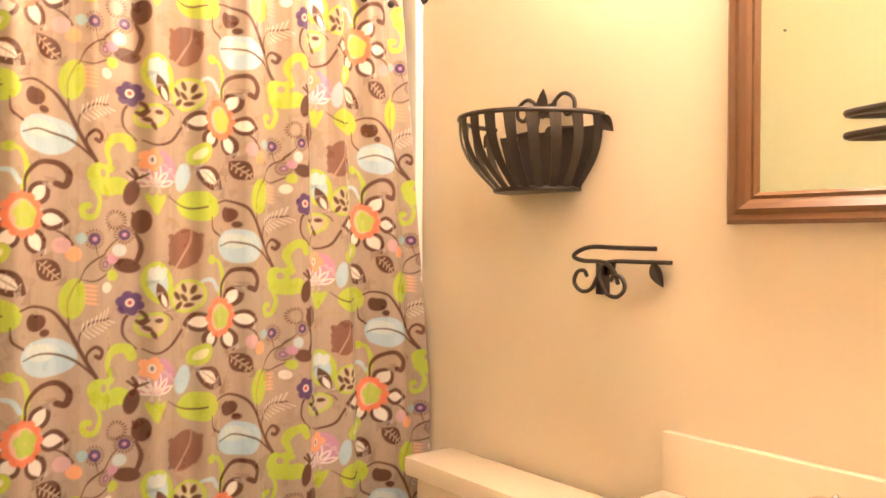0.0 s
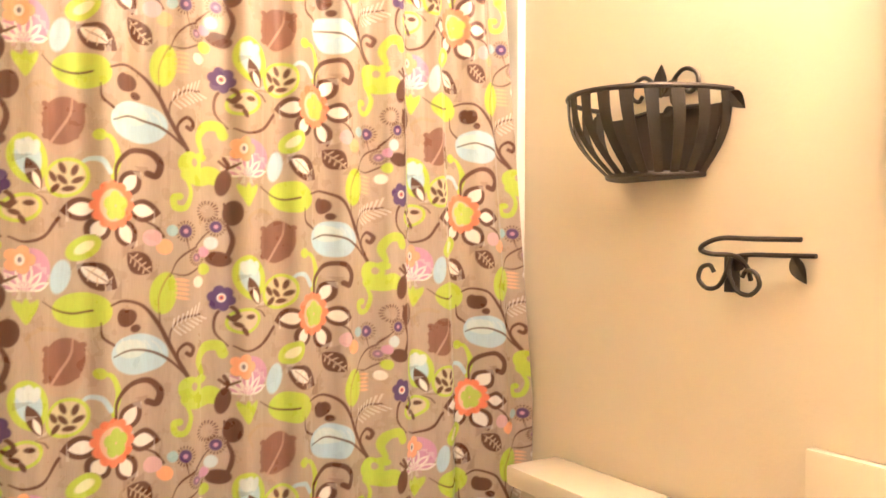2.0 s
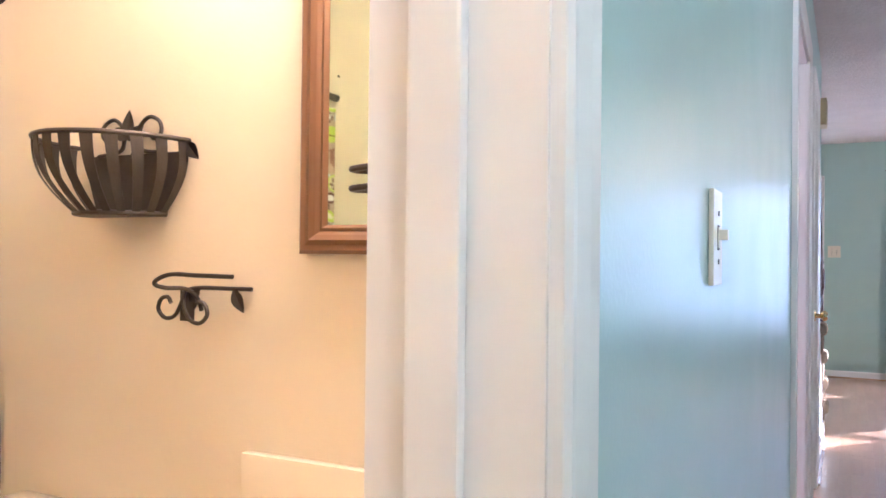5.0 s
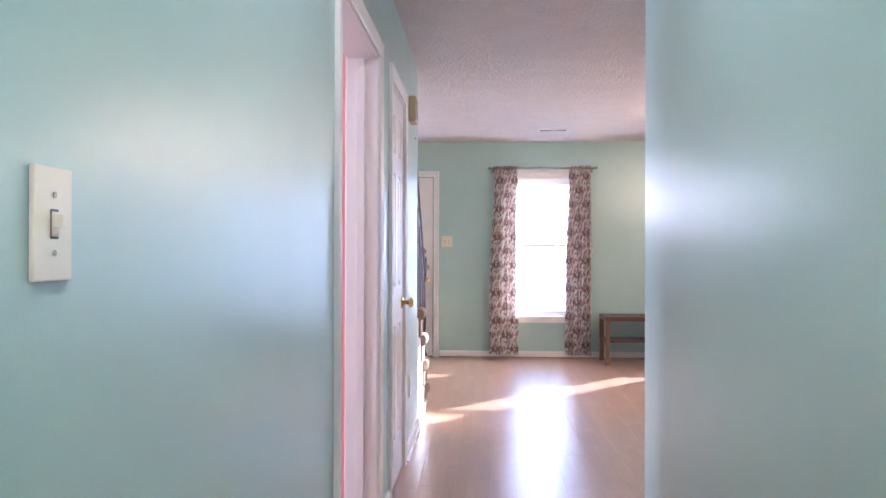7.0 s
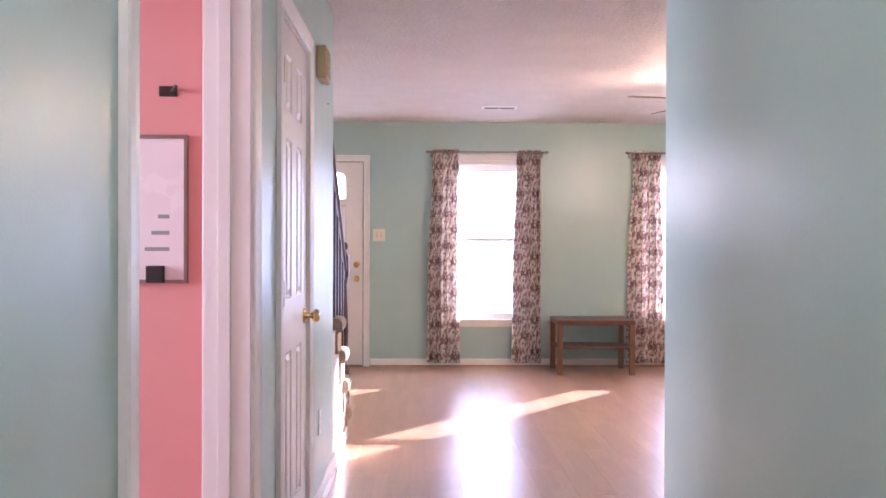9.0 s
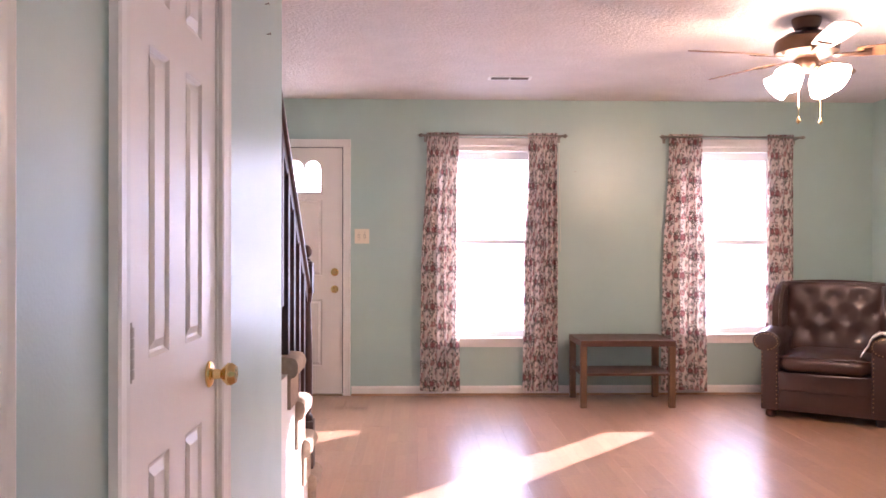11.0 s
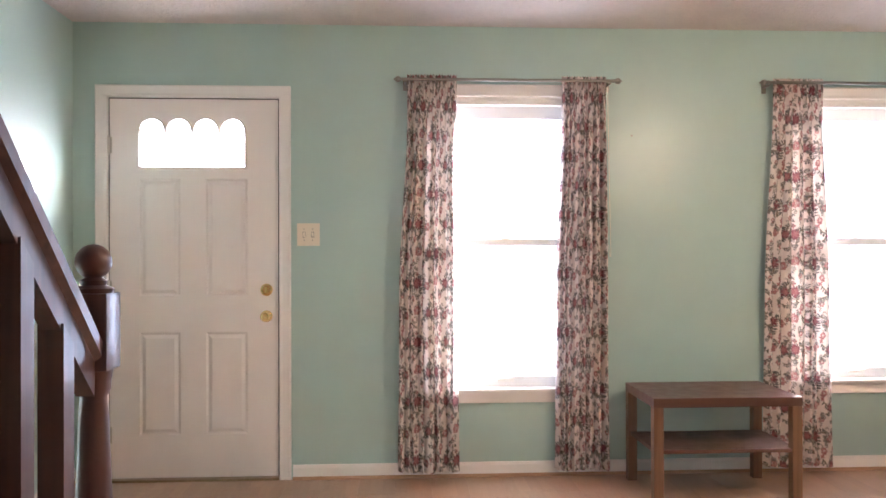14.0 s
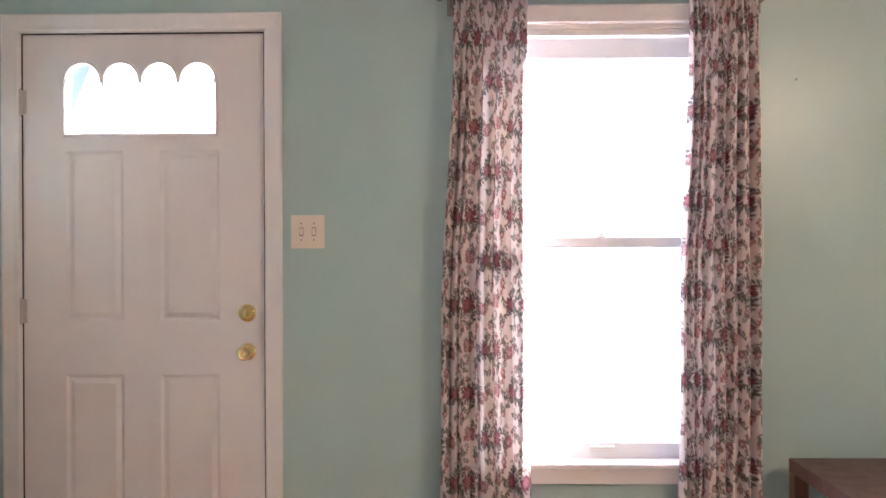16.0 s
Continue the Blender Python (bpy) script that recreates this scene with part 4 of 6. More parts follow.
drape("rose-printed cream cotton curtain hanging beside a window", (0.694, 0.960), (0.640, 0.972), 1)
drape("rose-printed cream cotton curtain hanging beside a window", (1.529, 1.775), (1.488, 1.785), 2)
drape("rose-printed cream cotton curtain hanging beside a window", (2.700, 2.985), (2.640, 3.032), 3)
drape("rose-printed cream cotton curtain behind the leather armchair", (3.530, 3.748), (3.515, 3.760), 4)


def curtain_rod(x0, x1):
    t = thing("curtain_rod", "brushed nickel curtain rod with round finials", "curtain rod", ((x0 + x1) / 2, -0.085, 2.15), "curtain rods over the windows")
    y, z = -0.088, 2.146
    part("rod", cyl(bmesh.new(), (x0 + 0.02, y, z), (x1 - 0.02, y, z), 0.0085), STEEL, t, smooth=True)
    for x, s in ((x0 + 0.02, -1), (x1 - 0.02, 1)):
        prof = [(0.009, 0.0), (0.012, 0.003), (0.007, 0.008), (0.011, 0.014), (0.0165, 0.024), (0.0165, 0.030), (0.011, 0.040), (0.004, 0.044), (0.004, 0.050), (0.0008, 0.052)]
        part("finial", lathe(bmesh.new(), [(r, h * s) for r, h in prof], (x, y, z), 'x', 16), STEEL, t, smooth=True)
        bm = cyl(bmesh.new(), (x - s * 0.012, -0.001, z - 0.012), (x - s * 0.012, y, z - 0.010), 0.005, seg=10)
        box(bm, x - s * 0.012 - 0.012, -0.006, z - 0.045, x - s * 0.012 + 0.012, -0.0005, z + 0.02, bevel=0.002)
        part("bracket", bm, STEEL, t, smooth=True)


curtain_rod(0.652, 1.826)
curtain_rod(2.648, 3.812)
# thin cord beside a curtain
bm = tube(bmesh.new(), spline([(1.795, -0.02, 2.10), (1.80, -0.018, 1.8), (1.808, -0.015, 1.4), (1.812, -0.012, 1.22), (1.806, -0.012, 1.20), (1.800, -0.012, 1.26)], 6), 0.0015, 5)
tagged(mesh_object("blind_cord", bm, PLASTIC), "thin ivory cord hanging on the wall beside a curtain", "cord")

# ---- side table ----
tb = thing("side_table", "brown wood veneer side table with lower shelf", "table", (2.235, -0.33, 0))
TX0, TX1, TY0, TY1, TH = 1.868, 2.602, -0.575, -0.092, 0.517
part("tabletop", boxes((TX0, TY0, TH - 0.046, TX1, TY1, TH), bevel=0.003), TABLEWOOD, tb)
LEGW = wood("brown_leg_wood", (0.20, 0.105, 0.055), (0.13, 0.062, 0.032), 0.38, along=2)
for x in (TX0, TX1 - 0.05):
    for y in (TY0, TY1 - 0.05):
        part("leg", boxes((x + 0.001, y + 0.001, 0, x + 0.049, y + 0.049, TH - 0.046), bevel=0.002), LEGW, tb)
part("shelf", boxes((TX0 + 0.012, TY0 + 0.052, 0.245, TX1 - 0.012, TY1 - 0.052, 0.263), bevel=0.002), TABLEWOOD, tb)
part("shelf_rail", boxes((TX0 + 0.050, TY0 + 0.018, 0.245, TX1 - 0.050, TY0 + 0.052, 0.263), bevel=0.002), TABLEWOOD, tb)


# ---- leather armchair ----
def pillow(bm, sx, sy, sz, m, power=4.0, nu=24, nv=14, dent=None):
    """A rounded cushion (superellipsoid) of full sizes sx, sy, sz."""
    rows = []
    def sp(c, p):
        return math.copysign(abs(c) ** (2 / p), c)
    for j in range(nv + 1):
        b = -math.pi / 2 + math.pi * j / nv
        row = []
        for i in range(nu):
            a = 2 * math.pi * i / nu
            p = Vector((sx / 2 * sp(math.cos(b), 2.6) * sp(math.cos(a), power), sy / 2 * sp(math.cos(b), 2.6) * sp(math.sin(a), power), sz / 2 * sp(math.sin(b), 2.6)))
            if dent:
                p = dent(p)
            row.append(bm.verts.new(m @ p))
        rows.append(row)
    for r0, r1 in zip(rows, rows[1:]):
        for i in range(nu):
            bm.faces.new((r0[i], r0[(i + 1) % nu], r1[(i + 1) % nu], r1[i]))
    bmesh.ops.remove_doubles(bm, verts=bm.verts, dist=0.0001)
    bmesh.ops.recalc_face_normals(bm, faces=bm.faces)
    return bm


NAIL = material("brass_nailhead", (0.45, 0.30, 0.16), 0.35, 0.9)


def armchair(cx, cy, turn):
    """Built facing -y about the middle of its front edge at floor level."""
    m = pose(cx, cy, 0, 0, 0, turn)
    t = thing("armchair", "brown leather tufted wing armchair with rolled arms and nailheads", "armchair", (cx, cy, 0))
    W, Dp = 0.86, 0.78

    def add(name, bm, mat, label="", parent=None):
        bmesh.ops.transform(bm, matrix=m, verts=bm.verts)
        return part(name, bm, mat, parent or t, label, smooth=True)

    add("base", boxes((-W / 2 + 0.13, 0.012, 0.055, W / 2 - 0.13, Dp - 0.05, 0.285), bevel=0.018), LEATHER)
    add("front_rail", boxes((-W / 2 + 0.132, -0.004, 0.205, W / 2 - 0.132, 0.02, 0.335), bevel=0.010), LEATHER)
    bm = pillow(bmesh.new(), W - 0.25, 0.62, 0.19, pose(0, 0.285, 0.395), 6, 40, 16)
    seat = add("seat_cushion", bm, LEATHER)
    # piping round the front of the cushion
    for z in (0.333, 0.452):
        pts = [(-W / 2 + 0.14, 0.25, z), (-W / 2 + 0.14, 0.03, z), (-W / 2 + 0.17, -0.012, z), (0, -0.028, z), (W / 2 - 0.17, -0.012, z), (W / 2 - 0.14, 0.03, z), (W / 2 - 0.14, 0.25, z)]
        add("piping", tube(bmesh.new(), spline(pts, 6), 0.0055, 6), LEATHER, parent=seat)
    for s in (-1, 1):
        # arm panel under a rolled scroll
        x0, x1 = sorted((s * (W / 2 - 0.135), s * (W / 2 - 0.012)))
        add("arm", boxes((x0, 0.0, 0.055, x1, Dp - 0.06, 0.56), bevel=0.02), LEATHER)
        bm = bmesh.new()
        xc = s * (W / 2 - 0.052)
        rings = []
        n = 22
        for y, k in ((-0.022, 0.80), (-0.012, 0.97), (0.03, 1.0), (0.3, 1.02), (0.55, 1.0), (Dp - 0.09, 0.9)):
            rings.append([bm.verts.new((xc + 0.098 * k * math.cos(2 * math.pi * i / n), y, 0.552 + 0.074 * k * math.sin(2 * math.pi * i / n) + 0.012 * max(0, y))) for i in range(n)])
        for a, b in zip(rings, rings[1:]):
            for i in range(n):
                bm.faces.new((a[i], a[(i + 1) % n], b[(i + 1) % n], b[i]))
        bm.faces.new(rings[0])
        bm.faces.new(rings[-1])
        bmesh.ops.recalc_face_normals(bm, faces=bm.faces)
        add("arm_roll", bm, LEATHER)
        # scroll-shaped front with nailheads
        pts = []
        for k in range(18):
            a = radians(-40 + 300 * k / 17) if s > 0 else radians(220 - 300 * k / 17)
            pts.append((xc + 0.078 * math.cos(a), -0.026, 0.552 + 0.058 * math.sin(a)))
        nails = bmesh.new()
        pts += [(s * (W / 2 - 0.022), -0.004, 0.47 - 0.03 * k) for k in range(13)] + [(s * (W / 2 - 0.122), -0.004, 0.47 - 0.03 * k) for k in range(13)]
        for p in pts:
            bmesh.ops.create_icosphere(nails, subdivisions=1, radius=0.0055, matrix=Matrix.Translation(p))
        tagged(add("nailheads", nails, NAIL, "row of brass nailheads"), kind="stuff")
        # wing
        bm = bmesh.new()
        prof = [(0.40, 0.57), (0.36, 0.66), (0.37, 0.78), (0.44, 0.88), (0.56, 0.955), (0.76, 0.965), (0.80, 0.60)]
        ls = [[bm.verts.new((x, y, z)) for y, z in prof] for x in (s * (W / 2 - 0.10), s * (W / 2 - 0.03))]
        k = len(prof)
        for i in range(k):
            bm.faces.new((ls[0][i], ls[0][(i + 1) % k], ls[1][(i + 1) % k], ls[1][i]))
        bm.faces.new(ls[0])
        bm.faces.new(ls[1][::-1])
        bmesh.ops.recalc_face_normals(bm, faces=bm.faces)
        bmesh.ops.bevel(bm, geom=list(bm.edges), offset=0.022, segments=3, affect='EDGES')
        add("wing", bm, LEATHER)
        for y in (0.055, Dp - 0.13):
            bm = lathe(bmesh.new(), [(0.022, 0.0), (0.034, 0.008), (0.038, 0.026), (0.034, 0.044), (0.026, 0.052), (0.026, 0.058)], (s * (W / 2 - 0.075), y, 0), 'z', 18)
            add("bun_foot", bm, DARKWOOD, "turned dark wooden bun foot")
    # tufted back: a sheet with buttons drawn in on a diamond grid
    buttons = []
    for r in range(3):
        n = 3 if r % 2 == 0 else 4
        for c in range(n):
            buttons.append(((c - (n - 1) / 2) * 0.180, 0.585 + 0.140 * r))
    bm = bmesh.new()
    nx, nz = 60, 44
    grid = []
    for i in range(nx + 1):
        row = []
        for j in range(nz + 1):
            x = -0.345 + 0.69 * i / nx
            z = 0.42 + 0.545 * j / nz
            d = min(((x - a) ** 2 + (z - b) ** 2) ** 0.5 for a, b in buttons)
            bulge = 0.030 * (1 - math.exp(-(d / 0.070) ** 1.2))
            u, w = x / 0.345, (z - 0.69) / 0.275
            edge = max(0, 1 - abs(u) ** 8) ** 0.5 * max(0, 1 - abs(w) ** 10) ** 0.5
            fold = 0.004 * abs(math.sin((x / 0.18 + z / 0.28) * math.pi)) * abs(math.sin((x / 0.18 - z / 0.28) * math.pi))
            y = 0.66 + 0.16 * (z - 0.42) - (0.035 + bulge + fold) * edge
            row.append(bm.verts.new((x, y, z + (0.016 * (1 - u * u) if j == nz else 0.0))))
        grid.append(row)
    for i in range(nx):
        for j in range(nz):
            bm.faces.new((grid[i][j], grid[i + 1][j], grid[i + 1][j + 1], grid[i][j + 1]))
    back = add("tufted_back", bm, LEATHER)
    add("back_shell", boxes((-0.36, 0.665, 0.10, 0.36, Dp, 0.62), bevel=0.02), LEATHER)
    bm = bmesh.new()
    box(bm, -0.36, 0.70, 0.60, 0.36, 0.80, 0.965, bevel=0.025)
    add("back_top", bm, LEATHER)
    for a, b in buttons:
        bm = bmesh.new()
        bmesh.ops.create_icosphere(bm, subdivisions=2, radius=0.011, matrix=Matrix.Translation((a, 0.628 + 0.16 * (b - 0.42), b)) @ Matrix.Diagonal((1, 0.5, 1, 1)))
        add("button", bm, LEATHER, parent=back)
    return t, m


chair, chair_m = armchair(3.475, -1.11, -33)


def arm_cloth():
    """A crumpled white cloth lying over an arm of the chair."""
    rnd = random.Random(5)
    bm = bmesh.new()
    n = 26
    g = []
    for i in range(n + 1):
        row = []
        for j in range(n + 1):
            u, v = i / n - 0.5, j / n - 0.5
            x = 0.378 + u * 0.30
            y = 0.075 + v * 0.21 + 0.02 * math.sin(9 * u)
            dx = (x - 0.378) / 0.103
            z = 0.552 + 0.084 * math.sqrt(max(0, 1 - min(1, dx * dx))) - 0.16 * max(0, abs(dx) - 0.98)
            z += 0.010 * noise.noise(Vector((u * 9, v * 9, 3.0))) + 0.014 * max(0, noise.noise(Vector((u * 5, v * 5, 8.0)))) + 0.012
            row.append(bm.verts.new(chair_m @ Vector((x, y, z))))
        g.append(row)
    for i in range(n):
        for j in range(n):
            bm.faces.new((g[i][j], g[i + 1][j], g[i + 1][j + 1], g[i][j + 1]))
    ob = mesh_object("cloth", bm, material("white_cotton_cloth", (0.75, 0.72, 0.68), 0.9, vary=0.05, bump=0.4, bump_scale=400), True)
    so = ob.modifiers.new("thickness", 'SOLIDIFY')
    so.thickness = 0.006
    return tagged(ob, "crumpled white cloth draped over the armchair's arm", "cloth")


arm_cloth()

# ---- ceiling fan with light ----
FX, FYY = 2.70, -2.42
fan = thing("ceiling_fan", "bronze ceiling fan with wooden blades and lit glass shades", "ceiling fan", (FX, FYY, H))
BRONZE = material("dark_bronze", (0.10, 0.055, 0.035), 0.4, 0.7, vary=0.1, grain=20)
BLADE = wood("fan_blade_wood", (0.36, 0.20, 0.10), (0.26, 0.13, 0.06), 0.45, along=0)
part("canopy", lathe(bmesh.new(), [(0.075, 0.0), (0.075, -0.02), (0.060, -0.055), (0.020, -0.065), (0.014, -0.09)], (FX, FYY, H), 'z', 28), BRONZE, fan, smooth=True)
part("motor", lathe(bmesh.new(), [(0.03, -0.075), (0.11, -0.085), (0.155, -0.115), (0.165, -0.15), (0.160, -0.185), (0.12, -0.205), (0.05, -0.215)], (FX, FYY, H), 'z', 32), BRONZE, fan, smooth=True)
part("switch_cup", lathe(bmesh.new(), [(0.05, -0.205), (0.062, -0.225), (0.060, -0.262), (0.040, -0.285), (0.01, -0.290)], (FX, FYY, H), 'z', 24), BRONZE, fan, smooth=True)
for k in range(5):
    a = radians(72 * k + 188)
    R = Matrix.Translation((FX, FYY, H - 0.200)) @ Matrix.Rotation(a, 4, 'Z')
    bm = bmesh.new()
    outline = [(0.24, -0.048), (0.35, -0.060), (0.55, -0.066), (0.63, -0.058), (0.665, -0.03), (0.67, 0.0), (0.665, 0.03), (0.63, 0.058), (0.55, 0.066), (0.35, 0.060), (0.24, 0.048)]
    tilt = Matrix.Rotation(radians(-13), 4, 'X')
    lo = [bm.verts.new(R @ tilt @ Vector((x, y, -0.003))) for x, y in outline]
    hi = [bm.verts.new(R @ tilt @ Vector((x, y, 0.003))) for x, y in outline]
    bm.faces.new(lo[::-1])
    bm.faces.new(hi)
    for i in range(len(lo)):
        bm.faces.new((lo[i], lo[(i + 1) % len(lo)], hi[(i + 1) % len(lo)], hi[i]))
    bl = part("blade", bm, BLADE, fan, "wooden fan blade")
    bm = bmesh.new()
    box(bm, 0.13, -0.016, -0.012, 0.30, 0.016, -0.005, R @ tilt)
    box(bm, 0.27, -0.035, -0.010, 0.31, 0.035, -0.004, R @ tilt)
    part("blade_iron", bm, BRONZE, bl)
SHADE = glow("lit_frosted_glass", (1.0, 0.86, 0.62), 6.0)
for k in range(4):
    a = radians(90 * k + 35)
    d = Vector((math.cos(a), math.sin(a), 0))
    bm = bmesh.new()
    tube(bm, [Vector((FX, FYY, H - 0.262)) + d * 0.05, Vector((FX, FYY, H - 0.268)) + d * 0.075, Vector((FX, FYY, H - 0.29)) + d * 0.085], 0.009, 8)
    part("lamp_arm", bm, BRONZE, fan, smooth=True)
    bm = lathe(bmesh.new(), [(0.022, 0.0), (0.030, -0.012), (0.056, -0.05), (0.068, -0.095), (0.076, -0.118), (0.072, -0.118), (0.062, -0.092), (0.036, -0.034), (0.012, -0.012)], (0, 0, 0), 'z', 20)
    tiltm = Matrix.Translation(Vector((FX, FYY, H - 0.285)) + d * 0.085) @ Matrix.Rotation(a, 4, 'Z') @ Matrix.Rotation(radians(-58), 4, 'Y')
    bmesh.ops.transform(bm, matrix=tiltm, verts=bm.verts)
    part("lamp_shade", bm, SHADE, fan, "glowing frosted glass shade", smooth=True)
for s, dz in ((-0.072, -0.533), (0.048, -0.536)):
    bm = cyl(bmesh.new(), (FX + s, FYY - 0.06, H - 0.28), (FX + s, FYY - 0.06, H + dz), 0.0022, seg=6)
    lathe(bm, [(0.002, 0.0), (0.005, -0.004), (0.005, -0.012), (0.013, -0.024), (0.013, -0.028), (0.003, -0.034), (0.003, -0.040)], (FX + s, FYY - 0.06, H + dz), 'z', 12)
    part("pull_chain", bm, BRASS, fan, "brass pull chain with a bell end", smooth=True)

# ---- ceiling vent ----
# slats of the white register are coloured dark grey for the shade between them
VENTGREY = material("shade_grey_register", (0.22, 0.19, 0.17), 0.6, vary=0.1)
vent = thing("ceiling_vent", "white metal ceiling register with dark slots", "vent", (1.285, -0.885, H), "", "")
part("frame", boxes((1.130, -0.945, H - 0.008, 1.440, -0.925, H - 0.0005), (1.130, -0.845, H - 0.008, 1.440, -0.825, H - 0.0005), (1.130, -0.925, H - 0.008, 1.150, -0.845, H - 0.0005), (1.420, -0.925, H - 0.008, 1.440, -0.845, H - 0.0005)), TRIM, vent)
# dark sheet instead of a hole, coloured as the shade inside the duct
part("backing", boxes((1.150, -0.925, H - 0.002, 1.420, -0.845, H - 0.0005)), DARKV, vent, "dark sheet coloured as the shaded duct opening")
for k in range(5):
    y = -0.915 + 0.0165 * k
    bm = bmesh.new()
    box(bm, -0.135, -0.0036, -0.0008, 0.135, 0.0036, 0.0008, pose(1.285, y, H - 0.006, 35, 0, 0))
    part("slat", bm, VENTGREY, vent)
part("divider", boxes((1.281, -0.925, H - 0.010, 1.289, -0.845, H - 0.003)), TRIM, vent)


# ---- switches, outlet, chime ----
# dark boxes on the plate carry the shade of the slot round each toggle
SLOT = material("shadowed_slot", (0.12, 0.10, 0.08), 0.7)


def plate_front(name, label, xc, zc, w, h, toggles):
    t = thing(name, label, "light switch", (xc, 0, zc))
    part("plate", boxes((xc - w / 2, -0.007, zc - h / 2, xc + w / 2, -0.0005, zc + h / 2), bevel=0.002), PLASTIC, t)
    for dx in toggles:
        part("slot", boxes((xc + dx - 0.0075, -0.0078, zc - 0.0155, xc + dx + 0.0075, -0.0068, zc + 0.0155)), SLOT, t, "dark piece coloured as the shaded slot round the toggle")
        part("toggle", boxes((xc + dx - 0.005, -0.018, zc - 0.002, xc + dx + 0.005, -0.006, zc + 0.012), (xc + dx - 0.006, -0.0085, zc - 0.013, xc + dx + 0.006, -0.006, zc + 0.013), bevel=0.001), PLASTIC, t)
        for dz in (-0.030, 0.030):
            part("screw", cyl(bmesh.new(), (xc + dx, -0.0085, zc + dz), (xc + dx, -0.006, zc + dz), 0.0032, seg=10), STEEL, t)


plate_front("light_switch", "ivory double light switch beside the front door", 0.160, 1.319, 0.122, 0.122, (-0.023, 0.023))


def plate_hall(name, label, category, yc, zc, outlet=False, mat=None):
    x = HX1
    mat = mat or WHITEP
    t = thing(name, label, category, (x, yc, zc))
    part("plate", boxes((x + 0.0005, yc - 0.036, zc - 0.059, x + 0.007, yc + 0.036, zc + 0.059), bevel=0.002), mat, t)
    if outlet:
        for dz in (-0.021, 0.021):
            part("socket", boxes((x + 0.006, yc - 0.016, zc + dz - 0.014, x + 0.009, yc + 0.016, zc + dz + 0.014), bevel=0.003), mat, t)
    else:
        part("slot", boxes((x + 0.0068, yc - 0.0075, zc - 0.0155, x + 0.0078, yc + 0.0075, zc + 0.0155)), SLOT, t, "dark piece coloured as the shaded slot round the toggle")
        part("toggle", boxes((x + 0.006, yc - 0.005, zc - 0.003, x + 0.019, yc + 0.005, zc + 0.010), (x + 0.006, yc - 0.006, zc - 0.013, x + 0.009, yc + 0.006, zc + 0.013), bevel=0.001), mat, t)
        for dz in (-0.030, 0.030):
            part("screw", cyl(bmesh.new(), (x + 0.006, yc, zc + dz), (x + 0.0085, yc, zc + dz), 0.0032, seg=10), STEEL, t)


plate_hall("light_switch", "ivory single light switch on the hall wall", "light switch", -8.30, 1.238, mat=PLASTIC)
plate_hall("outlet", "white wall outlet low on the hall wall", "outlet", -4.25, 0.385, True)
chime = thing("door_chime", "beige door chime box high on the hall wall", "door chime", (HX1, -4.27, 2.07))
part("box", boxes((HX1 + 0.0005, -4.37, 1.985, HX1 + 0.045, -4.20, 2.135), bevel=0.006), material("tan_plastic", (0.55, 0.42, 0.22), 0.5), chime)
part("grille", boxes(*[(HX1 + 0.045, -4.355, 2.005 + 0.018 * k, HX1 + 0.048, -4.215, 2.013 + 0.018 * k) for k in range(7)]), material("brown_grille", (0.40, 0.29, 0.14), 0.6), chime)
# nails left in the walls
for p, d in (((1.93, -0.001, 1.86), (0, -0.010, 0.002)), ((HX1 + 0.001, -3.99, 1.93), (0.010, 0, 0.002)), ((HX1 + 0.001, -4.02, 2.02), (0.010, 0, 0.002))):
    bm = cyl(bmesh.new(), p, Vector(p) + Vector(d), 0.002, seg=8)
    cyl(bm, Vector(p) + Vector(d), Vector(p) + Vector(d) * 1.2, 0.005, seg=8)
    tagged(mesh_object("nail", bm, STEEL), "small metal nail stuck in the painted wall", "nail", "nails in the walls")

# ---- bedroom glimpsed through its door ----
wb = thing("whiteboard", "white wall board with thin aluminium frame and grey scribbles", "whiteboard", (-0.4, -5.55, 1.33))
part("panel", boxes((-0.70, -5.562, 1.112, -0.110, -5.5505, 1.545)), material("whiteboard_enamel", (0.82, 0.80, 0.78), 0.25, vary=0.02), wb)
part("frame", boxes((-0.71, -5.567, 1.545, -0.100, -5.5505, 1.556), (-0.71, -5.567, 1.101, -0.100, -5.5505, 1.112), (-0.110, -5.567, 1.112, -0.100, -5.5505, 1.545), (-0.71, -5.567, 1.112, -0.70, -5.5505, 1.545)), STEEL, wb)
MARKER = material("grey_marker", (0.30, 0.34, 0.33), 0.6)
for k in range(3):
    part("marker_stroke", boxes((-0.19 - 0.02 * (k % 3), -5.5628, 1.30 - 0.05 * k, -0.155, -5.562, 1.312 - 0.05 * k)), MARKER, wb, "plain grey marker stroke")
part("eraser", boxes((-0.22, -5.585, 1.103, -0.168, -5.5625, 1.155), bevel=0.004), DARKV, wb, "black eraser on the ledge")
hk = thing("wall_hook", "dark metal hook on the pink bedroom wall", "hook", (-0.15, -5.55, 1.69))
bm = boxes((-0.19, -5.556, 1.676, -0.135, -5.5505, 1.708), bevel=0.002)
part("plate", bm, IRON, hk)
part("prong", tube(bmesh.new(), spline([(-0.150, -5.554, 1.695), (-0.140, -5.58, 1.69), (-0.128, -5.60, 1.692), (-0.122, -5.605, 1.70)], 5), 0.006, 8), IRON, hk, smooth=True)
ol = thing("outlet", "white wall outlet low on the pink wall", "outlet", (-0.15, -5.55, 0.38))
part("plate", boxes((-0.19, -5.557, 0.31, -0.12, -5.5505, 0.425), bevel=0.002), WHITEP, ol)
part("plug", boxes((-0.175, -5.585, 0.38, -0.145, -5.557, 0.418), bevel=0.004), WHITEP, ol)

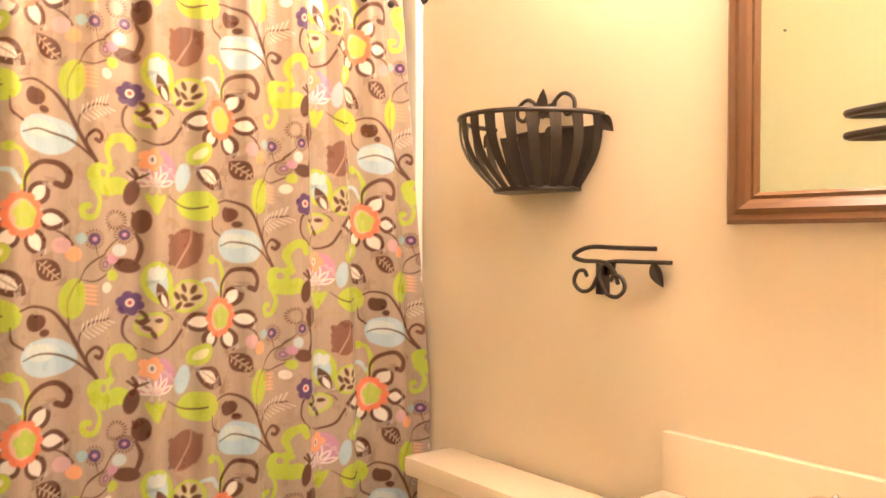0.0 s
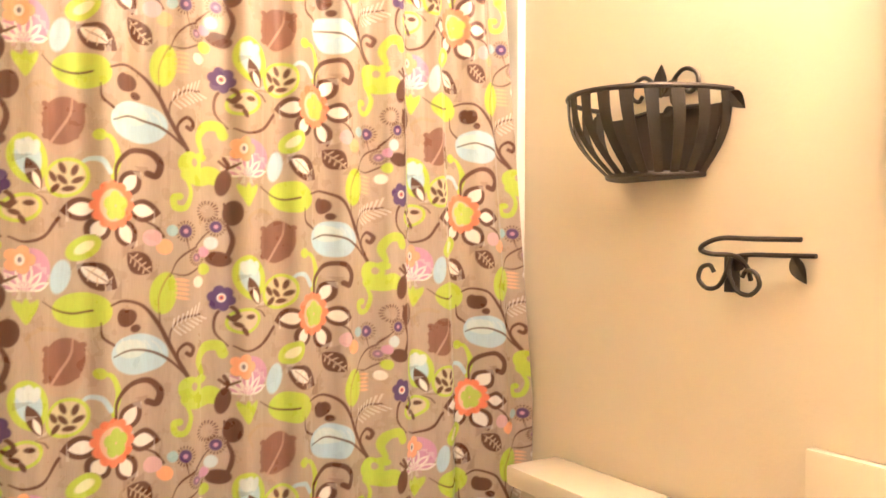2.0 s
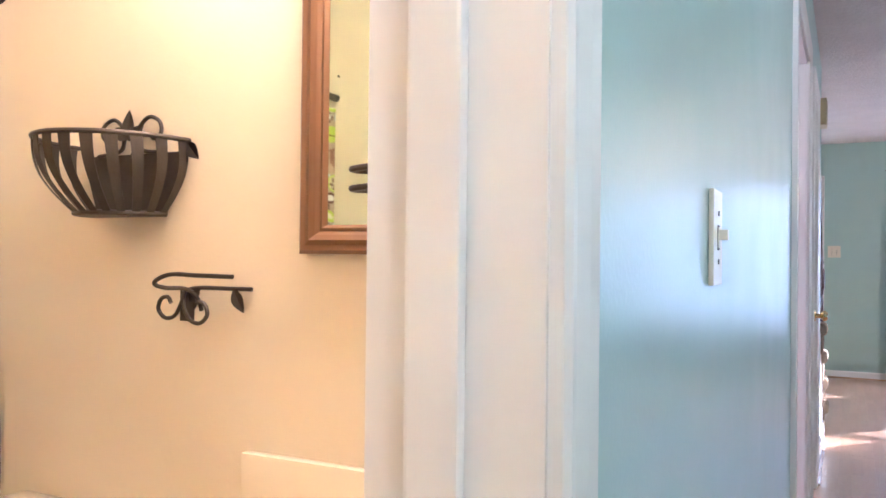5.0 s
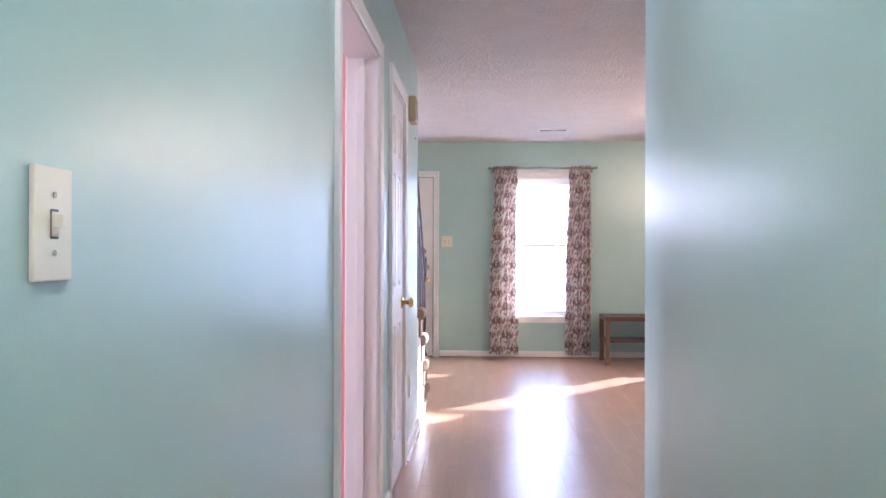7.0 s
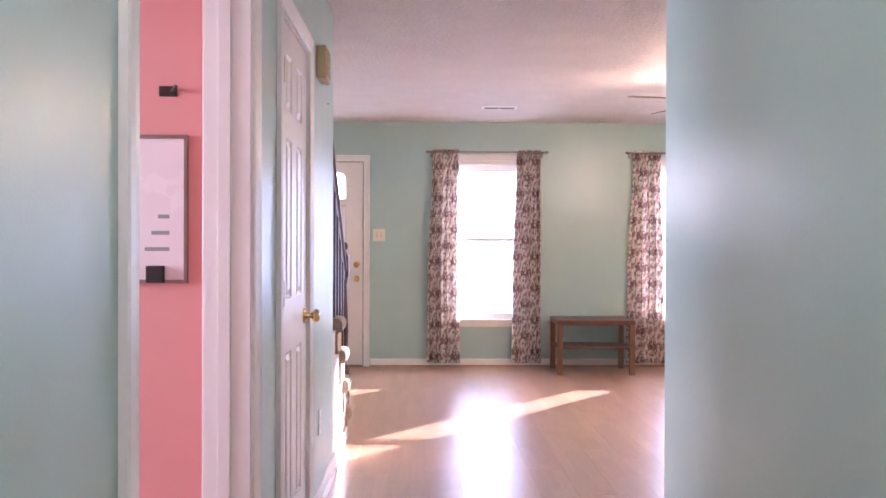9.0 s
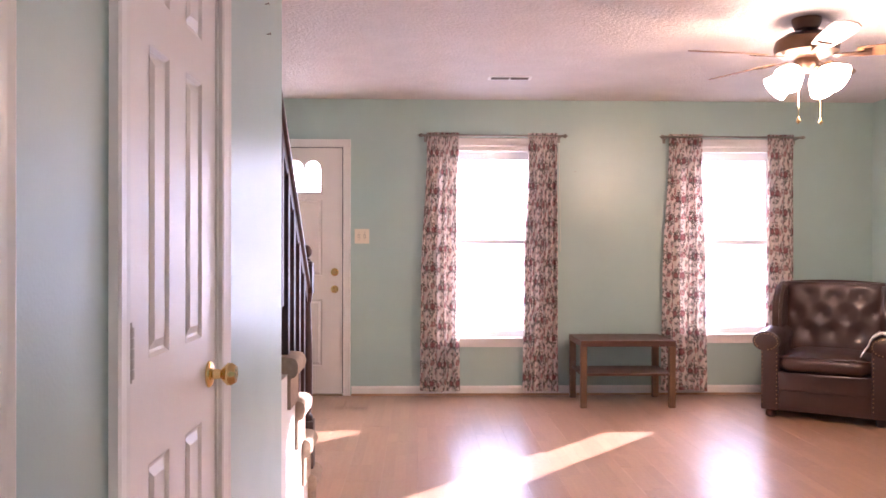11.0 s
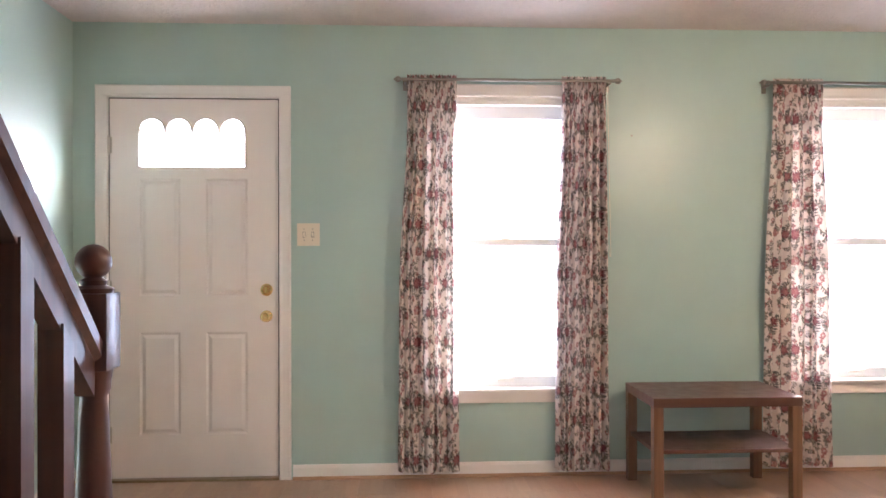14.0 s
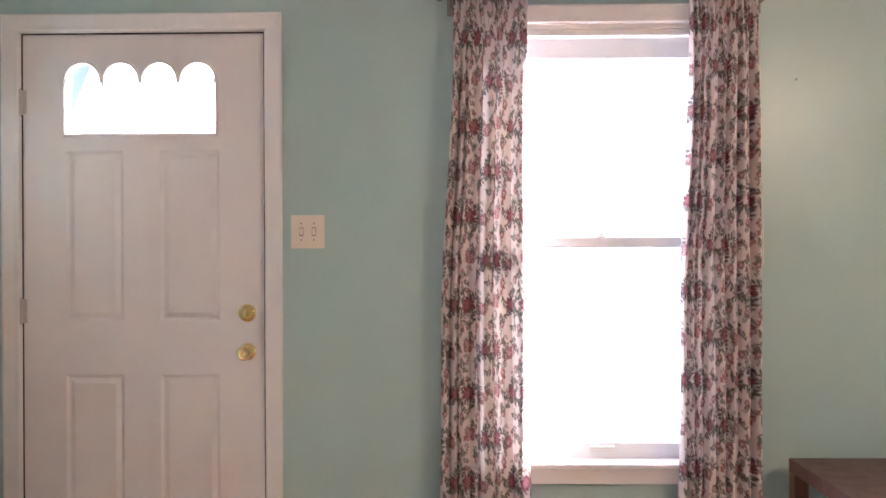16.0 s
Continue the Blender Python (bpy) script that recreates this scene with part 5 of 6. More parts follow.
# ---- shower curtain with its printed garden pattern ----
TAN, BROWN, LIME, ORANGE, SKYB, PURPLE, LILAC, IVORY = (0.44, 0.345, 0.265), (0.115, 0.045, 0.028), (0.48, 0.62, 0.07), (0.82, 0.24, 0.13), (0.47, 0.64, 0.74), (0.10, 0.05, 0.16), (0.58, 0.30, 0.47), (0.84, 0.80, 0.76)
PALEB = (0.62, 0.50, 0.38)


def garden_tile(U, V):
    """One repeat of the print about the orange flower; lengths in half millimetres, v upward."""
    s = 0.0005
    C = np.empty(U.shape + (3,))
    C[:] = TAN
    u, v = U / s, V / s

    u1, v1 = u[:, 0], v[0, :]

    def crop(x0, x1, y0, y1):
        """The part of the field that a shape can touch."""
        i0, i1 = np.searchsorted(u1, (x0 - 4, x1 + 4))
        j0, j1 = np.searchsorted(v1, (y0 - 4, y1 + 4))
        return (slice(i0, i1), slice(j0, j1)) if i1 > i0 and j1 > j0 else None

    def E(x, y, a, b, col, rot=0, e=2.2):
        r = max(a, b)
        q = crop(x - 370 - r, x - 370 + r, 690 - y - r, 690 - y + r)
        if q:
            lay(C[q], soft(ell(u[q], v[q], x - 370, 690 - y, a, b, -rot), e), col)

    def L(x, y, l, w, rot, col):
        r = max(l, w) / 2
        q = crop(x - 370 - r, x - 370 + r, 690 - y - r, 690 - y + r)
        if q:
            lay(C[q], soft(leafd(u[q], v[q], x - 370, 690 - y, l, w, -rot), 2.2), col)

    def S(pts, w, col):
        xs, zs_ = [x - 370 for x, y in pts], [690 - y for x, y in pts]
        g = w + 14
        q = crop(min(xs) - g, max(xs) + g, min(zs_) - g, max(zs_) + g)
        if q:
            lay(C[q], soft(stroke(u[q], v[q], list(zip(xs, zs_)), w), 2.2), col)

    # pale ghost blooms under the rest
    E(230, 480, 55, 60, (0.47, 0.33, 0.24))
    S([(140, 390), (125, 350), (165, 322), (215, 330)], 16, (0.44, 0.33, 0.22))
    # lime curl and white sprig
    S([(318, 468), (365, 480), (388, 540), (372, 600)], 22, LIME)
    E(328, 470, 20, 18, LIME)
    S([(280, 560), (300, 545), (335, 550), (360, 585)], 18, SKYB)
    # violet flower
    for k in range(6):
        a = radians(60 * k + 15)
        E(723 + 27 * math.cos(a), 250 + 27 * math.sin(a), 19, 19, PURPLE)
    E(723, 250, 24, 24, PURPLE)
    E(723, 248, 15, 15, IVORY)
    E(723, 248, 10, 10, ORANGE)
    E(723, 248, 5, 5, PURPLE)
    # pink bloom with white stamens and lime calyx
    E(132, 140, 66, 66, LILAC)
    for k in range(5):
        E(105 + 9 * k, 262 + 10 * (k % 2), 12, 34, LIME, -30 + 15 * k)
    for k in range(6):
        a = radians(200 + 28 * k)
        L(118 + 48 * math.cos(a), 212 + 55 * math.sin(a), 66, 24, math.degrees(a), IVORY)
        L(118 + 48 * math.cos(a), 212 + 55 * math.sin(a), 40, 11, math.degrees(a), LILAC)
    # white-blue bud
    E(225, 165, 27, 54, SKYB, 12)
    # big lime leaf with brown vein
    E(285, 270, 82, 56, LIME, 4)
    S([(172, 238), (215, 268), (258, 280), (308, 272)], 7, BROWN)
    # light blue leaf
    E(452, 420, 90, 66, SKYB, 6)
    E(430, 400, 52, 30, (0.62, 0.72, 0.73), 6)
    for k in range(5):
        S([(420 + 26 * k, 412 + 4 * k), (408 + 26 * k, 385 + 3 * k), (400 + 24 * k, 366 + 4 * k)], 2.5, (0.70, 0.77, 0.76))
    # serrated brown leaf
    E(232, 430, 58, 76, (0.235, 0.115, 0.080), 14)
    for k in range(7):
        E(183 + 4 * (k % 2), 385 + 16 * k, 12, 10, (0.235, 0.115, 0.080))
        E(283 - 3 * k, 380 + 16 * k, 11, 10, (0.235, 0.115, 0.080))
    S([(258, 360), (252, 410), (222, 465), (200, 500)], 8, (0.48, 0.30, 0.24))
    # brown leaf with ivory heart
    L(325, 165, 140, 84, 33, BROWN)
    L(316, 160, 92, 42, 33, IVORY)
    S([(290, 140), (320, 162), (372, 197)], 4, BROWN)
    for k in range(3):
        S([(305 + 22 * k, 152 + 14 * k), (318 + 24 * k, 136 + 16 * k)], 3, PALEB)
        S([(300 + 20 * k, 152 + 14 * k), (296 + 24 * k, 178 + 14 * k)], 3, PALEB)
    # small striped leaf
    L(457, 125, 104, 74, 40, BROWN)
    S([(425, 97), (455, 122), (492, 158)], 3, PALEB)
    for k in range(4):
        S([(436 + 14 * k, 108 + 13 * k), (452 + 13 * k, 96 + 14 * k)], 4, PALEB)
        S([(432 + 14 * k, 104 + 13 * k), (428 + 14 * k, 122 + 12 * k)], 4, PALEB)
    # lime upright leaf
    E(530, 225, 41, 70, LIME, 8)
    S([(515, 296), (514, 240), (528, 195), (548, 160)], 5, (0.36, 0.30, 0.06))
    # pale lime leaf
    E(285, 75, 52, 34, LIME, -38)
    E(287, 74, 30, 15, (0.78, 0.80, 0.52), -38)
    # brown branches
    S([(362, 256), (410, 244), (470, 266), (512, 325), (545, 395), (575, 450), (606, 502)], 15, BROWN)
    E(418, 300, 33, 27, BROWN, -25)
    E(400, 290, 15, 22, BROWN, 20)
    E(445, 336, 17, 13, BROWN)
    S([(330, 310), (335, 355), (372, 382)], 9, BROWN)
    S([(372, 420), (430, 404), (500, 420), (552, 452), (604, 500)], 9, BROWN)
    S([(516, 290), (518, 330), (532, 372), (548, 400)], 8, BROWN)
    S([(545, 395), (552, 345), (592, 308), (650, 300)], 8, BROWN)
    S([(578, 462), (574, 420), (602, 394), (626, 410), (618, 432), (604, 426)], 15, BROWN)
    for k in range(7):
        S([(560 + 14 * k, 345 - 7 * k), (585 + 15 * k, 335 - 8 * k + 30)], 3, IVORY)
        S([(556 + 14 * k, 340 - 7 * k), (562 + 15 * k, 318 - 8 * k - 8)], 3, IVORY)
    # lime fantasy scroll
    S([(660, 500), (648, 455), (672, 415), (712, 412), (728, 440)], 36, LIME)
    E(616, 545, 42, 40, LIME)
    E(640, 585, 58, 32, LIME, 6)
    E(690, 580, 40, 30, LIME, 25)
    S([(598, 590), (618, 640), (600, 690), (566, 690), (560, 660), (580, 655)], 24, LIME)
    E(632, 540, 11, 14, TAN)
    E(655, 520, 20, 16, LIME)
    # brown sprig beside it
    S([(780, 535), (745, 550), (715, 530)], 10, BROWN)
    E(728, 604, 26, 46, BROWN, 14)
    S([(735, 570), (745, 545), (732, 520)], 14, BROWN)
    # small orange flower
    for k in range(5):
        a = radians(72 * k)
        E(790 + 26 * math.cos(a), 485 + 26 * math.sin(a), 18, 18, (0.86, 0.42, 0.24))
    E(790, 485, 26, 26, (0.86, 0.40, 0.22))
    E(790, 485, 13, 17, IVORY)
    E(790, 485, 6, 9, (0.20, 0.16, 0.20))
    # brown drop and hook
    S([(0, 355), (48, 365), (74, 420), (58, 480), (30, 500)], 17, BROWN)
    E(30, 490, 44, 26, BROWN, 10)
    E(74, 332, 32, 44, BROWN, 8)
    S([(48, 300), (55, 320), (70, 335)], 16, BROWN)
    # butterfly bloom
    E(132, 552, 58, 78, LIME, -14)
    E(132, 550, 38, 58, SKYB, -14)
    for k in range(3):
        E(110 + 20 * k, 520 - 6 * (k == 1), 15, 24, (0.66, 0.74, 0.76), -20 + 20 * k)
    L(146, 600, 110, 46, 66, BROWN)
    L(154, 618, 58, 20, 66, IVORY)
    E(242, 606, 58, 66, LIME, 40)
    E(242, 606, 48, 54, (0.62, 0.55, 0.36), 40)
    for x, y, r in ((232, 576, 70), (264, 582, 110), (232, 612, 50), (272, 612, 150), (206, 604, 60), (248, 640, 170), (212, 640, 130)):
        E(x, y, 19, 9, BROWN, r)
    E(112, 702, 62, 44, LIME, -14)
    E(112, 702, 50, 33, (0.62, 0.52, 0.38), -14)
    for x, y, r in ((132, 688, 0), (92, 716, 20), (112, 738, 60), (84, 690, -20)):
        E(x, y, 18, 9, BROWN, r)
    S([(60, 790), (18, 740), (22, 680), (60, 652), (88, 672), (80, 700), (62, 690)], 14, BROWN)
    S([(78, 790), (120, 806), (180, 788), (222, 732)], 11, BROWN)
    S([(150, 660), (176, 672), (190, 690)], 5, BROWN)
    # stems and puff balls
    S([(548, 170), (568, 125), (598, 95), (640, 72)], 7, BROWN)
    S([(556, 160), (600, 166), (652, 140)], 6, BROWN)
    S([(612, 80), (604, 50), (600, 30)], 5, BROWN)
    S([(684, 20), (640, 66)], 7, BROWN)
    for x, y, r, c in ((600, 20, 22, PURPLE), (706, 4, 20, PURPLE), (640, 108, 15, (0.24, 0.14, 0.22))):
        E(x, y, r, r, c)
        E(x, y, r * 0.35, r * 0.35, LILAC)
        for k in range(18):
            a = radians(20 * k)
            S([(x + (r + 4) * math.cos(a), y + (r + 4) * math.sin(a)), (x + (r + 11) * math.cos(a), y + (r + 11) * math.sin(a))], 4.5, BROWN)
    for k in range(18):
        a = radians(20 * k)
        S([(678 + 24 * math.cos(a), -48 + 24 * math.sin(a)), (678 + 34 * math.cos(a), -48 + 34 * math.sin(a))], 5, BROWN)
    for x, y, r, c in ((666, 90, 18, LILAC), (666, 148, 20, LIME), (532, 72, 25, (0.86, 0.42, 0.22)), (496, 42, 27, (0.66, 0.42, 0.46)), (556, 18, 19, (0.36, 0.55, 0.60)), (646, 190, 19, IVORY), (690, 60, 22, (0.55, 0.66, 0.68))):
        E(x, y, r, r, c)
    for k in range(5):
        E(588, 182 + 15 * k, 22, 5, (0.80, 0.46, 0.28), 8)
    # orange flower with ivory petals
    for a, d, l in ((-52, 92, 108), (8, 100, 104), (64, 98, 112), (122, 88, 104), (172, 92, 110)):
        x, y = 370 + d * math.cos(radians(a)), 690 + d * math.sin(radians(a))
        L(x, y, l, 76, a, BROWN)
        L(x - 2 * math.cos(radians(a)), y, l * 0.66, 42, a, IVORY)
    for k in range(12):
        a = radians(30 * k)
        E(370 + 54 * math.cos(a), 690 + 62 * math.sin(a), 17, 17, ORANGE)
    E(370, 690, 58, 66, ORANGE)
    E(370, 690, 44, 52, (0.80, 0.52, 0.38))
    for k in range(5):
        a = radians(72 * k - 20)
        E(378 + 22 * math.cos(a), 692 + 26 * math.sin(a), 19, 22, (0.48, 0.62, 0.10))
    S([(378, 612), (384, 562), (428, 516), (486, 512), (518, 548), (508, 588), (484, 582)], 22, BROWN)
    S([(470, 735), (505, 755), (528, 788)], 9, BROWN)
    return C


PV, PU, PS = 0.375, 0.342, 0.1875


def garden_print(Y, Z):
    """Repeats the tile on its half-drop lattice: the nearest painted copy wins."""
    n = 456
    m = 500
    # paint one lattice cell, summing the motifs that spill over from its neighbours
    gu, gv = np.meshgrid((np.arange(n) + 0.5) / n * PU, (np.arange(m) + 0.5) / m * PV, indexing='ij')
    cell = np.empty((n, m, 3))
    cell[:] = TAN
    for i in (-1, 0, 1):
        for j in (-2, -1, 0, 1):
            t = garden_tile(gu + i * PU - 0.03, gv + j * PV + i * PS - 0.03)
            diff = np.abs(t - np.array(TAN)).max(-1)
            w = np.clip(diff / 0.05, 0, 1)[..., None]
            cell = cell * (1 - w) + t * w
    fu, fv = (Y + 9.113) + 0.03, (Z - 1.227) + 0.03
    k = np.floor(fu / PU)
    a = fu - k * PU
    b = fv - k * PS
    b = b - np.floor(b / PV) * PV
    x, y = a / PU * n - 0.5, b / PV * m - 0.5
    x0, y0 = np.floor(x).astype(int), np.floor(y).astype(int)
    tx, ty = (x - x0)[..., None], (y - y0)[..., None]
    xa, xb, ya, yb = np.clip(x0, 0, n - 1), np.clip(x0 + 1, 0, n - 1), y0 % m, (y0 + 1) % m
    return (cell[xa, ya] * (1 - tx) + cell[xb, ya] * tx) * (1 - ty) + (cell[xa, yb] * (1 - tx) + cell[xb, yb] * tx) * ty


VINYL = print_material("printed_vinyl", 0.30, translucent=0.12)


def curtain_place(U, V):
    """U is y on the flat, V is height."""
    fold = 2 * math.pi * (U + 8.300) / 0.105
    w = np.sin(fold + 0.8 * np.sin((U + 0.38) * 9))
    x = -1.285 + 0.012 * np.sign(w) * np.abs(w) ** 0.8 + 0.006 * np.sin(fold * 0.37 + 1.0) + 0.003 * np.sin(fold * 2.3 + V * 2)
    # the free edge hangs out toward the wall lower down
    edge = np.clip((U + 8.630) / 0.33, 0, 1)
    y = U + 0.002 * np.cos(fold) - 0.070 * edge * np.clip((V - 0.84) / 0.80, 0, 1.1)
    x = x + 0.035 * edge ** 3
    return np.stack([x, y, V], -1)


ys = np.concatenate([np.linspace(-9.515, -9.380, 20)[:-1], np.linspace(-9.380, -8.298, 560)])
zs = np.concatenate([np.linspace(0.16, 0.55, 20)[:-1], np.linspace(0.55, 1.715, 600)])
sc = tagged(cloth("shower_curtain", ys, zs, curtain_place, garden_print, VINYL), "tan shower curtain printed with bright flowers and leaves", "shower curtain")
rod = thing("shower_rod", "dark metal shower curtain rod above the tub", "curtain rod", (-1.285, -9.140, 1.75))
part("rod", cyl(bmesh.new(), (-1.285, BB + 0.001, 1.752), (-1.285, BY - 0.001, 1.752), 0.0125), IRON, rod, smooth=True)
part("flange", lathe(bmesh.new(), [(0.030, 0.0), (0.030, 0.006), (0.016, 0.016), (0.0127, 0.02)], (-1.285, BY - 0.001, 1.752), 'y', 20), IRON, rod, smooth=True)
for k in range(8):
    y = -8.393 - 0.070 * k if k < 3 else -8.535 - 0.145 * (k - 2)
    pts = [(-1.285 + 0.021 * math.cos(a), y + 0.001 * k, 1.738 + 0.036 * math.sin(a)) for a in [2 * math.pi * i / 14 for i in range(14)]]
    bm = tube(bmesh.new(), pts + [pts[0]], 0.0022, 6)
    bmesh.ops.create_icosphere(bm, subdivisions=2, radius=0.009, matrix=Matrix.Translation((-1.266, y, 1.700)))
    tagged(mesh_object("curtain_ring", bm, IRON, True), "dark metal curtain ring with a ball", "ring", "rings on the shower rod")

# tub with its surround flange, behind the curtain
tub = thing("bathtub", "white bathtub with wall surround behind the curtain", "bathtub", (-1.7, -9.140, 0))
SURR = material("white_tub_surround", (0.84, 0.80, 0.72), 0.2, vary=0.02, coat=0.3)
part("apron", boxes((-1.365, BB + 0.02, 0.0, -1.325, BY - 0.02, 0.42), bevel=0.01), SURR, tub)
part("rim", boxes((-1.42, BB + 0.02, 0.40, -1.325, BY - 0.02, 0.45), (BX + 0.01, BB + 0.02, 0.40, BX + 0.10, BY - 0.02, 0.45), (BX + 0.10, BY - 0.12, 0.40, -1.42, BY - 0.02, 0.45), (BX + 0.10, BB + 0.02, 0.40, -1.42, BB + 0.12, 0.45), bevel=0.01), SURR, tub)
part("basin", boxes((BX + 0.06, BB + 0.06, 0.05, -1.37, BY - 0.06, 0.09), bevel=0.01), SURR, tub)
part("surround", boxes((BX + 0.001, BY - 0.012, 0.45, -1.345, BY - 0.001, 1.90), (BX + 0.001, BB + 0.001, 0.45, BX + 0.012, BY - 0.012, 1.90)), SURR, tub)
bm = boxes((-1.345, BY - 0.024, 0.0, -1.283, BY - 0.001, 1.90), bevel=0.009)
part("flange", bm, SURR, tub, "white rounded edge of the tub surround", smooth=True)

# ---- toilet ----
wc = thing("toilet", "biscuit ceramic toilet against the bathroom wall", "toilet", (-0.94, -8.480, 0))
bm = boxes((-1.145, -8.412, 0.37, -0.720, BY - 0.022, 0.706), bevel=0.02)
part("tank", bm, CERAMIC, wc, smooth=True)
bm = boxes((-1.163, -8.428, 0.706, -0.702, BY - 0.010, 0.745), bevel=0.011)
part("tank_lid", bm, CERAMIC, wc, "ceramic tank lid", smooth=True)
bm = lathe(bmesh.new(), [(0.016, 0.0), (0.016, 0.006), (0.008, 0.010), (0.007, 0.022)], (-1.095, -8.413, 0.655), 'y', 14)
tube(bm, spline([(-1.095, -8.432, 0.655), (-1.120, -8.438, 0.654), (-1.150, -8.438, 0.648), (-1.168, -8.436, 0.644)], 5), [0.006] * 8 + [0.007] * 8, 8)
part("flush_handle", bm, material("chrome", (0.75, 0.74, 0.72), 0.12, 1.0), wc, "chrome flush lever", smooth=True)
bm = bmesh.new()
lathe(bm, [(0.11, 0.0), (0.12, 0.02), (0.10, 0.10), (0.11, 0.20), (0.17, 0.32), (0.185, 0.375), (0.185, 0.395), (0.13, 0.395), (0.06, 0.25)], (0, 0, 0), 'z', 28)
bmesh.ops.transform(bm, matrix=Matrix.Translation((-0.935, -8.650, 0)) @ Matrix.Diagonal((1, 1.25, 1, 1)), verts=bm.verts)
part("bowl", bm, CERAMIC, wc, smooth=True)
bm = bmesh.new()
lathe(bm, [(0.188, 0.0), (0.192, 0.012), (0.186, 0.030), (0.02, 0.034)], (0, 0, 0.397), 'z', 28)
bmesh.ops.transform(bm, matrix=Matrix.Translation((-0.935, -8.650, 0)) @ Matrix.Diagonal((1, 1.25, 1, 1)), verts=bm.verts)
part("seat_lid", bm, CERAMIC, wc, smooth=True)

# ---- vanity ----
van = thing("vanity", "vanity cabinet with white door under the sink top", "vanity", (-0.3, -8.530, 0))
part("cabinet_body", boxes((-0.595, -8.740, 0.09, HX0 - 0.016, BY - 0.002, 0.765)), TRIM, van)
part("toe_kick", boxes((-0.595, -8.680, 0.0, HX0 - 0.016, BY - 0.002, 0.09)), TRIM, van)
for a, b in ((-0.585, -0.300), (-0.290, -0.008)):
    d = part("door", boxes((a, -8.758, 0.12, b, -8.741, 0.74), bevel=0.004), TRIM, van)
    part("pull", lathe(bmesh.new(), [(0.008, 0.0), (0.006, 0.010), (0.014, 0.020), (0.012, 0.026), (0.001, 0.028)], ((b - 0.03) if a < -0.4 else (a + 0.03), -8.758, 0.66), 'y', 14), STEEL, d, smooth=True)
top = thing("sink_counter", "cultured marble sink top with backsplash", "countertop", (-0.3, -8.530, 0.77))
part("slab", boxes((-0.612, -8.775, 0.766, HX0 - 0.014, BY - 0.002, 0.790), bevel=0.006), MARBLE, top, smooth=True)
part("backsplash", boxes((-0.612, BY - 0.022, 0.788, HX0 - 0.014, BY - 0.002, 0.884), bevel=0.005), MARBLE, top, smooth=True)
bm = lathe(bmesh.new(), [(0.020, 0.0), (0.018, 0.012), (0.013, 0.03), (0.012, 0.075), (0.002, 0.085)], (-0.30, -8.380, 0.790), 'z', 18)
tube(bm, spline([(-0.30, -8.380, 0.845), (-0.30, -8.420, 0.872), (-0.30, -8.470, 0.868), (-0.30, -8.495, 0.842)], 6), 0.009, 10)
part("faucet", bm, material("chrome_faucet", (0.78, 0.76, 0.72), 0.1, 1.0), top, "chrome faucet", smooth=True)

# ---- mirror cabinet ----
mir = thing("wall_mirror", "rectangular mirror in a moulded walnut frame", "mirror", (-0.25, BY, 1.6))
MX0, MX1, MZ0, MZ1 = -0.500, -0.012, 1.213, 1.93
fw = 0.046
prof = [(0.0, 0.001), (0.0, 0.020), (0.006, 0.026), (0.014, 0.024), (0.022, 0.027), (0.030, 0.021), (0.036, 0.015), (0.041, 0.017), (fw, 0.010), (fw, 0.001)]


def frame_bar(a, b, inward):
    """A mitred moulding bar from a to b in the wall's plane (x, z)."""
    bm = bmesh.new()
    a, b, inward = Vector(a), Vector(b), Vector(inward)
    along = (b - a).normalized()
    ends = []
    for p, s in ((a, 1), (b, -1)):
        ends.append([bm.verts.new(Vector(((p + inward * u + along * s * u).x, BY - d, (p + inward * u + along * s * u).y))) for u, d in prof])
    k = len(prof)
    for i in range(k):
        bm.faces.new((ends[0][i], ends[0][(i + 1) % k], ends[1][(i + 1) % k], ends[1][i]))
    bmesh.ops.recalc_face_normals(bm, faces=bm.faces)
    return bm


FRAMEH = wood("walnut_frame_wood_flat", (0.21, 0.098, 0.036), (0.14, 0.058, 0.020), 0.35, along=0, coat=0.3)
part("frame_bar", frame_bar((MX0, MZ0), (MX1, MZ0), (0, 1)), FRAMEH, mir)
part("frame_bar", frame_bar((MX0, MZ1), (MX1, MZ1), (0, -1)), FRAMEH, mir)
part("frame_bar", frame_bar((MX0, MZ0), (MX0, MZ1), (1, 0)), FRAMEWOOD, mir)
part("frame_bar", frame_bar((MX1, MZ0), (MX1, MZ1), (-1, 0)), FRAMEWOOD, mir)
part("mirror_glass", boxes((MX0 + fw - 0.004, BY - 0.009, MZ0 + fw - 0.004, MX1 - fw + 0.004, BY - 0.003, MZ1 - fw + 0.004)), MIRROR, mir, "clear silvered glass")

# vanity light over the mirror
vl = thing("vanity_light", "brass bar light with three lit globe bulbs", "wall lamp", (-0.36, BY, 2.06))
part("bar", boxes((-0.74, BY - 0.05, 2.01, 0.0, BY - 0.001, 2.12), bevel=0.006), BRASS, vl)
GLOBE = glow("lit_globe", (1.0, 0.84, 0.60), 5.4)
for x in (-0.62, -0.36, -0.10):
    part("socket", cyl(bmesh.new(), (x, BY - 0.05, 2.065), (x, BY - 0.072, 2.065), 0.022), BRASS, vl)

# ---- wrought-iron wall basket ----
bk = thing("wall_basket", "dark bronze half-round metal wall basket with leaf scrolls", "basket", (-0.87, BY, 1.4))
KX = -0.891


def rim_point(a, ra, rd, z, cx=KX):
    return Vector((cx + ra * math.cos(a), BY - 0.006 - rd * math.sin(a), z))


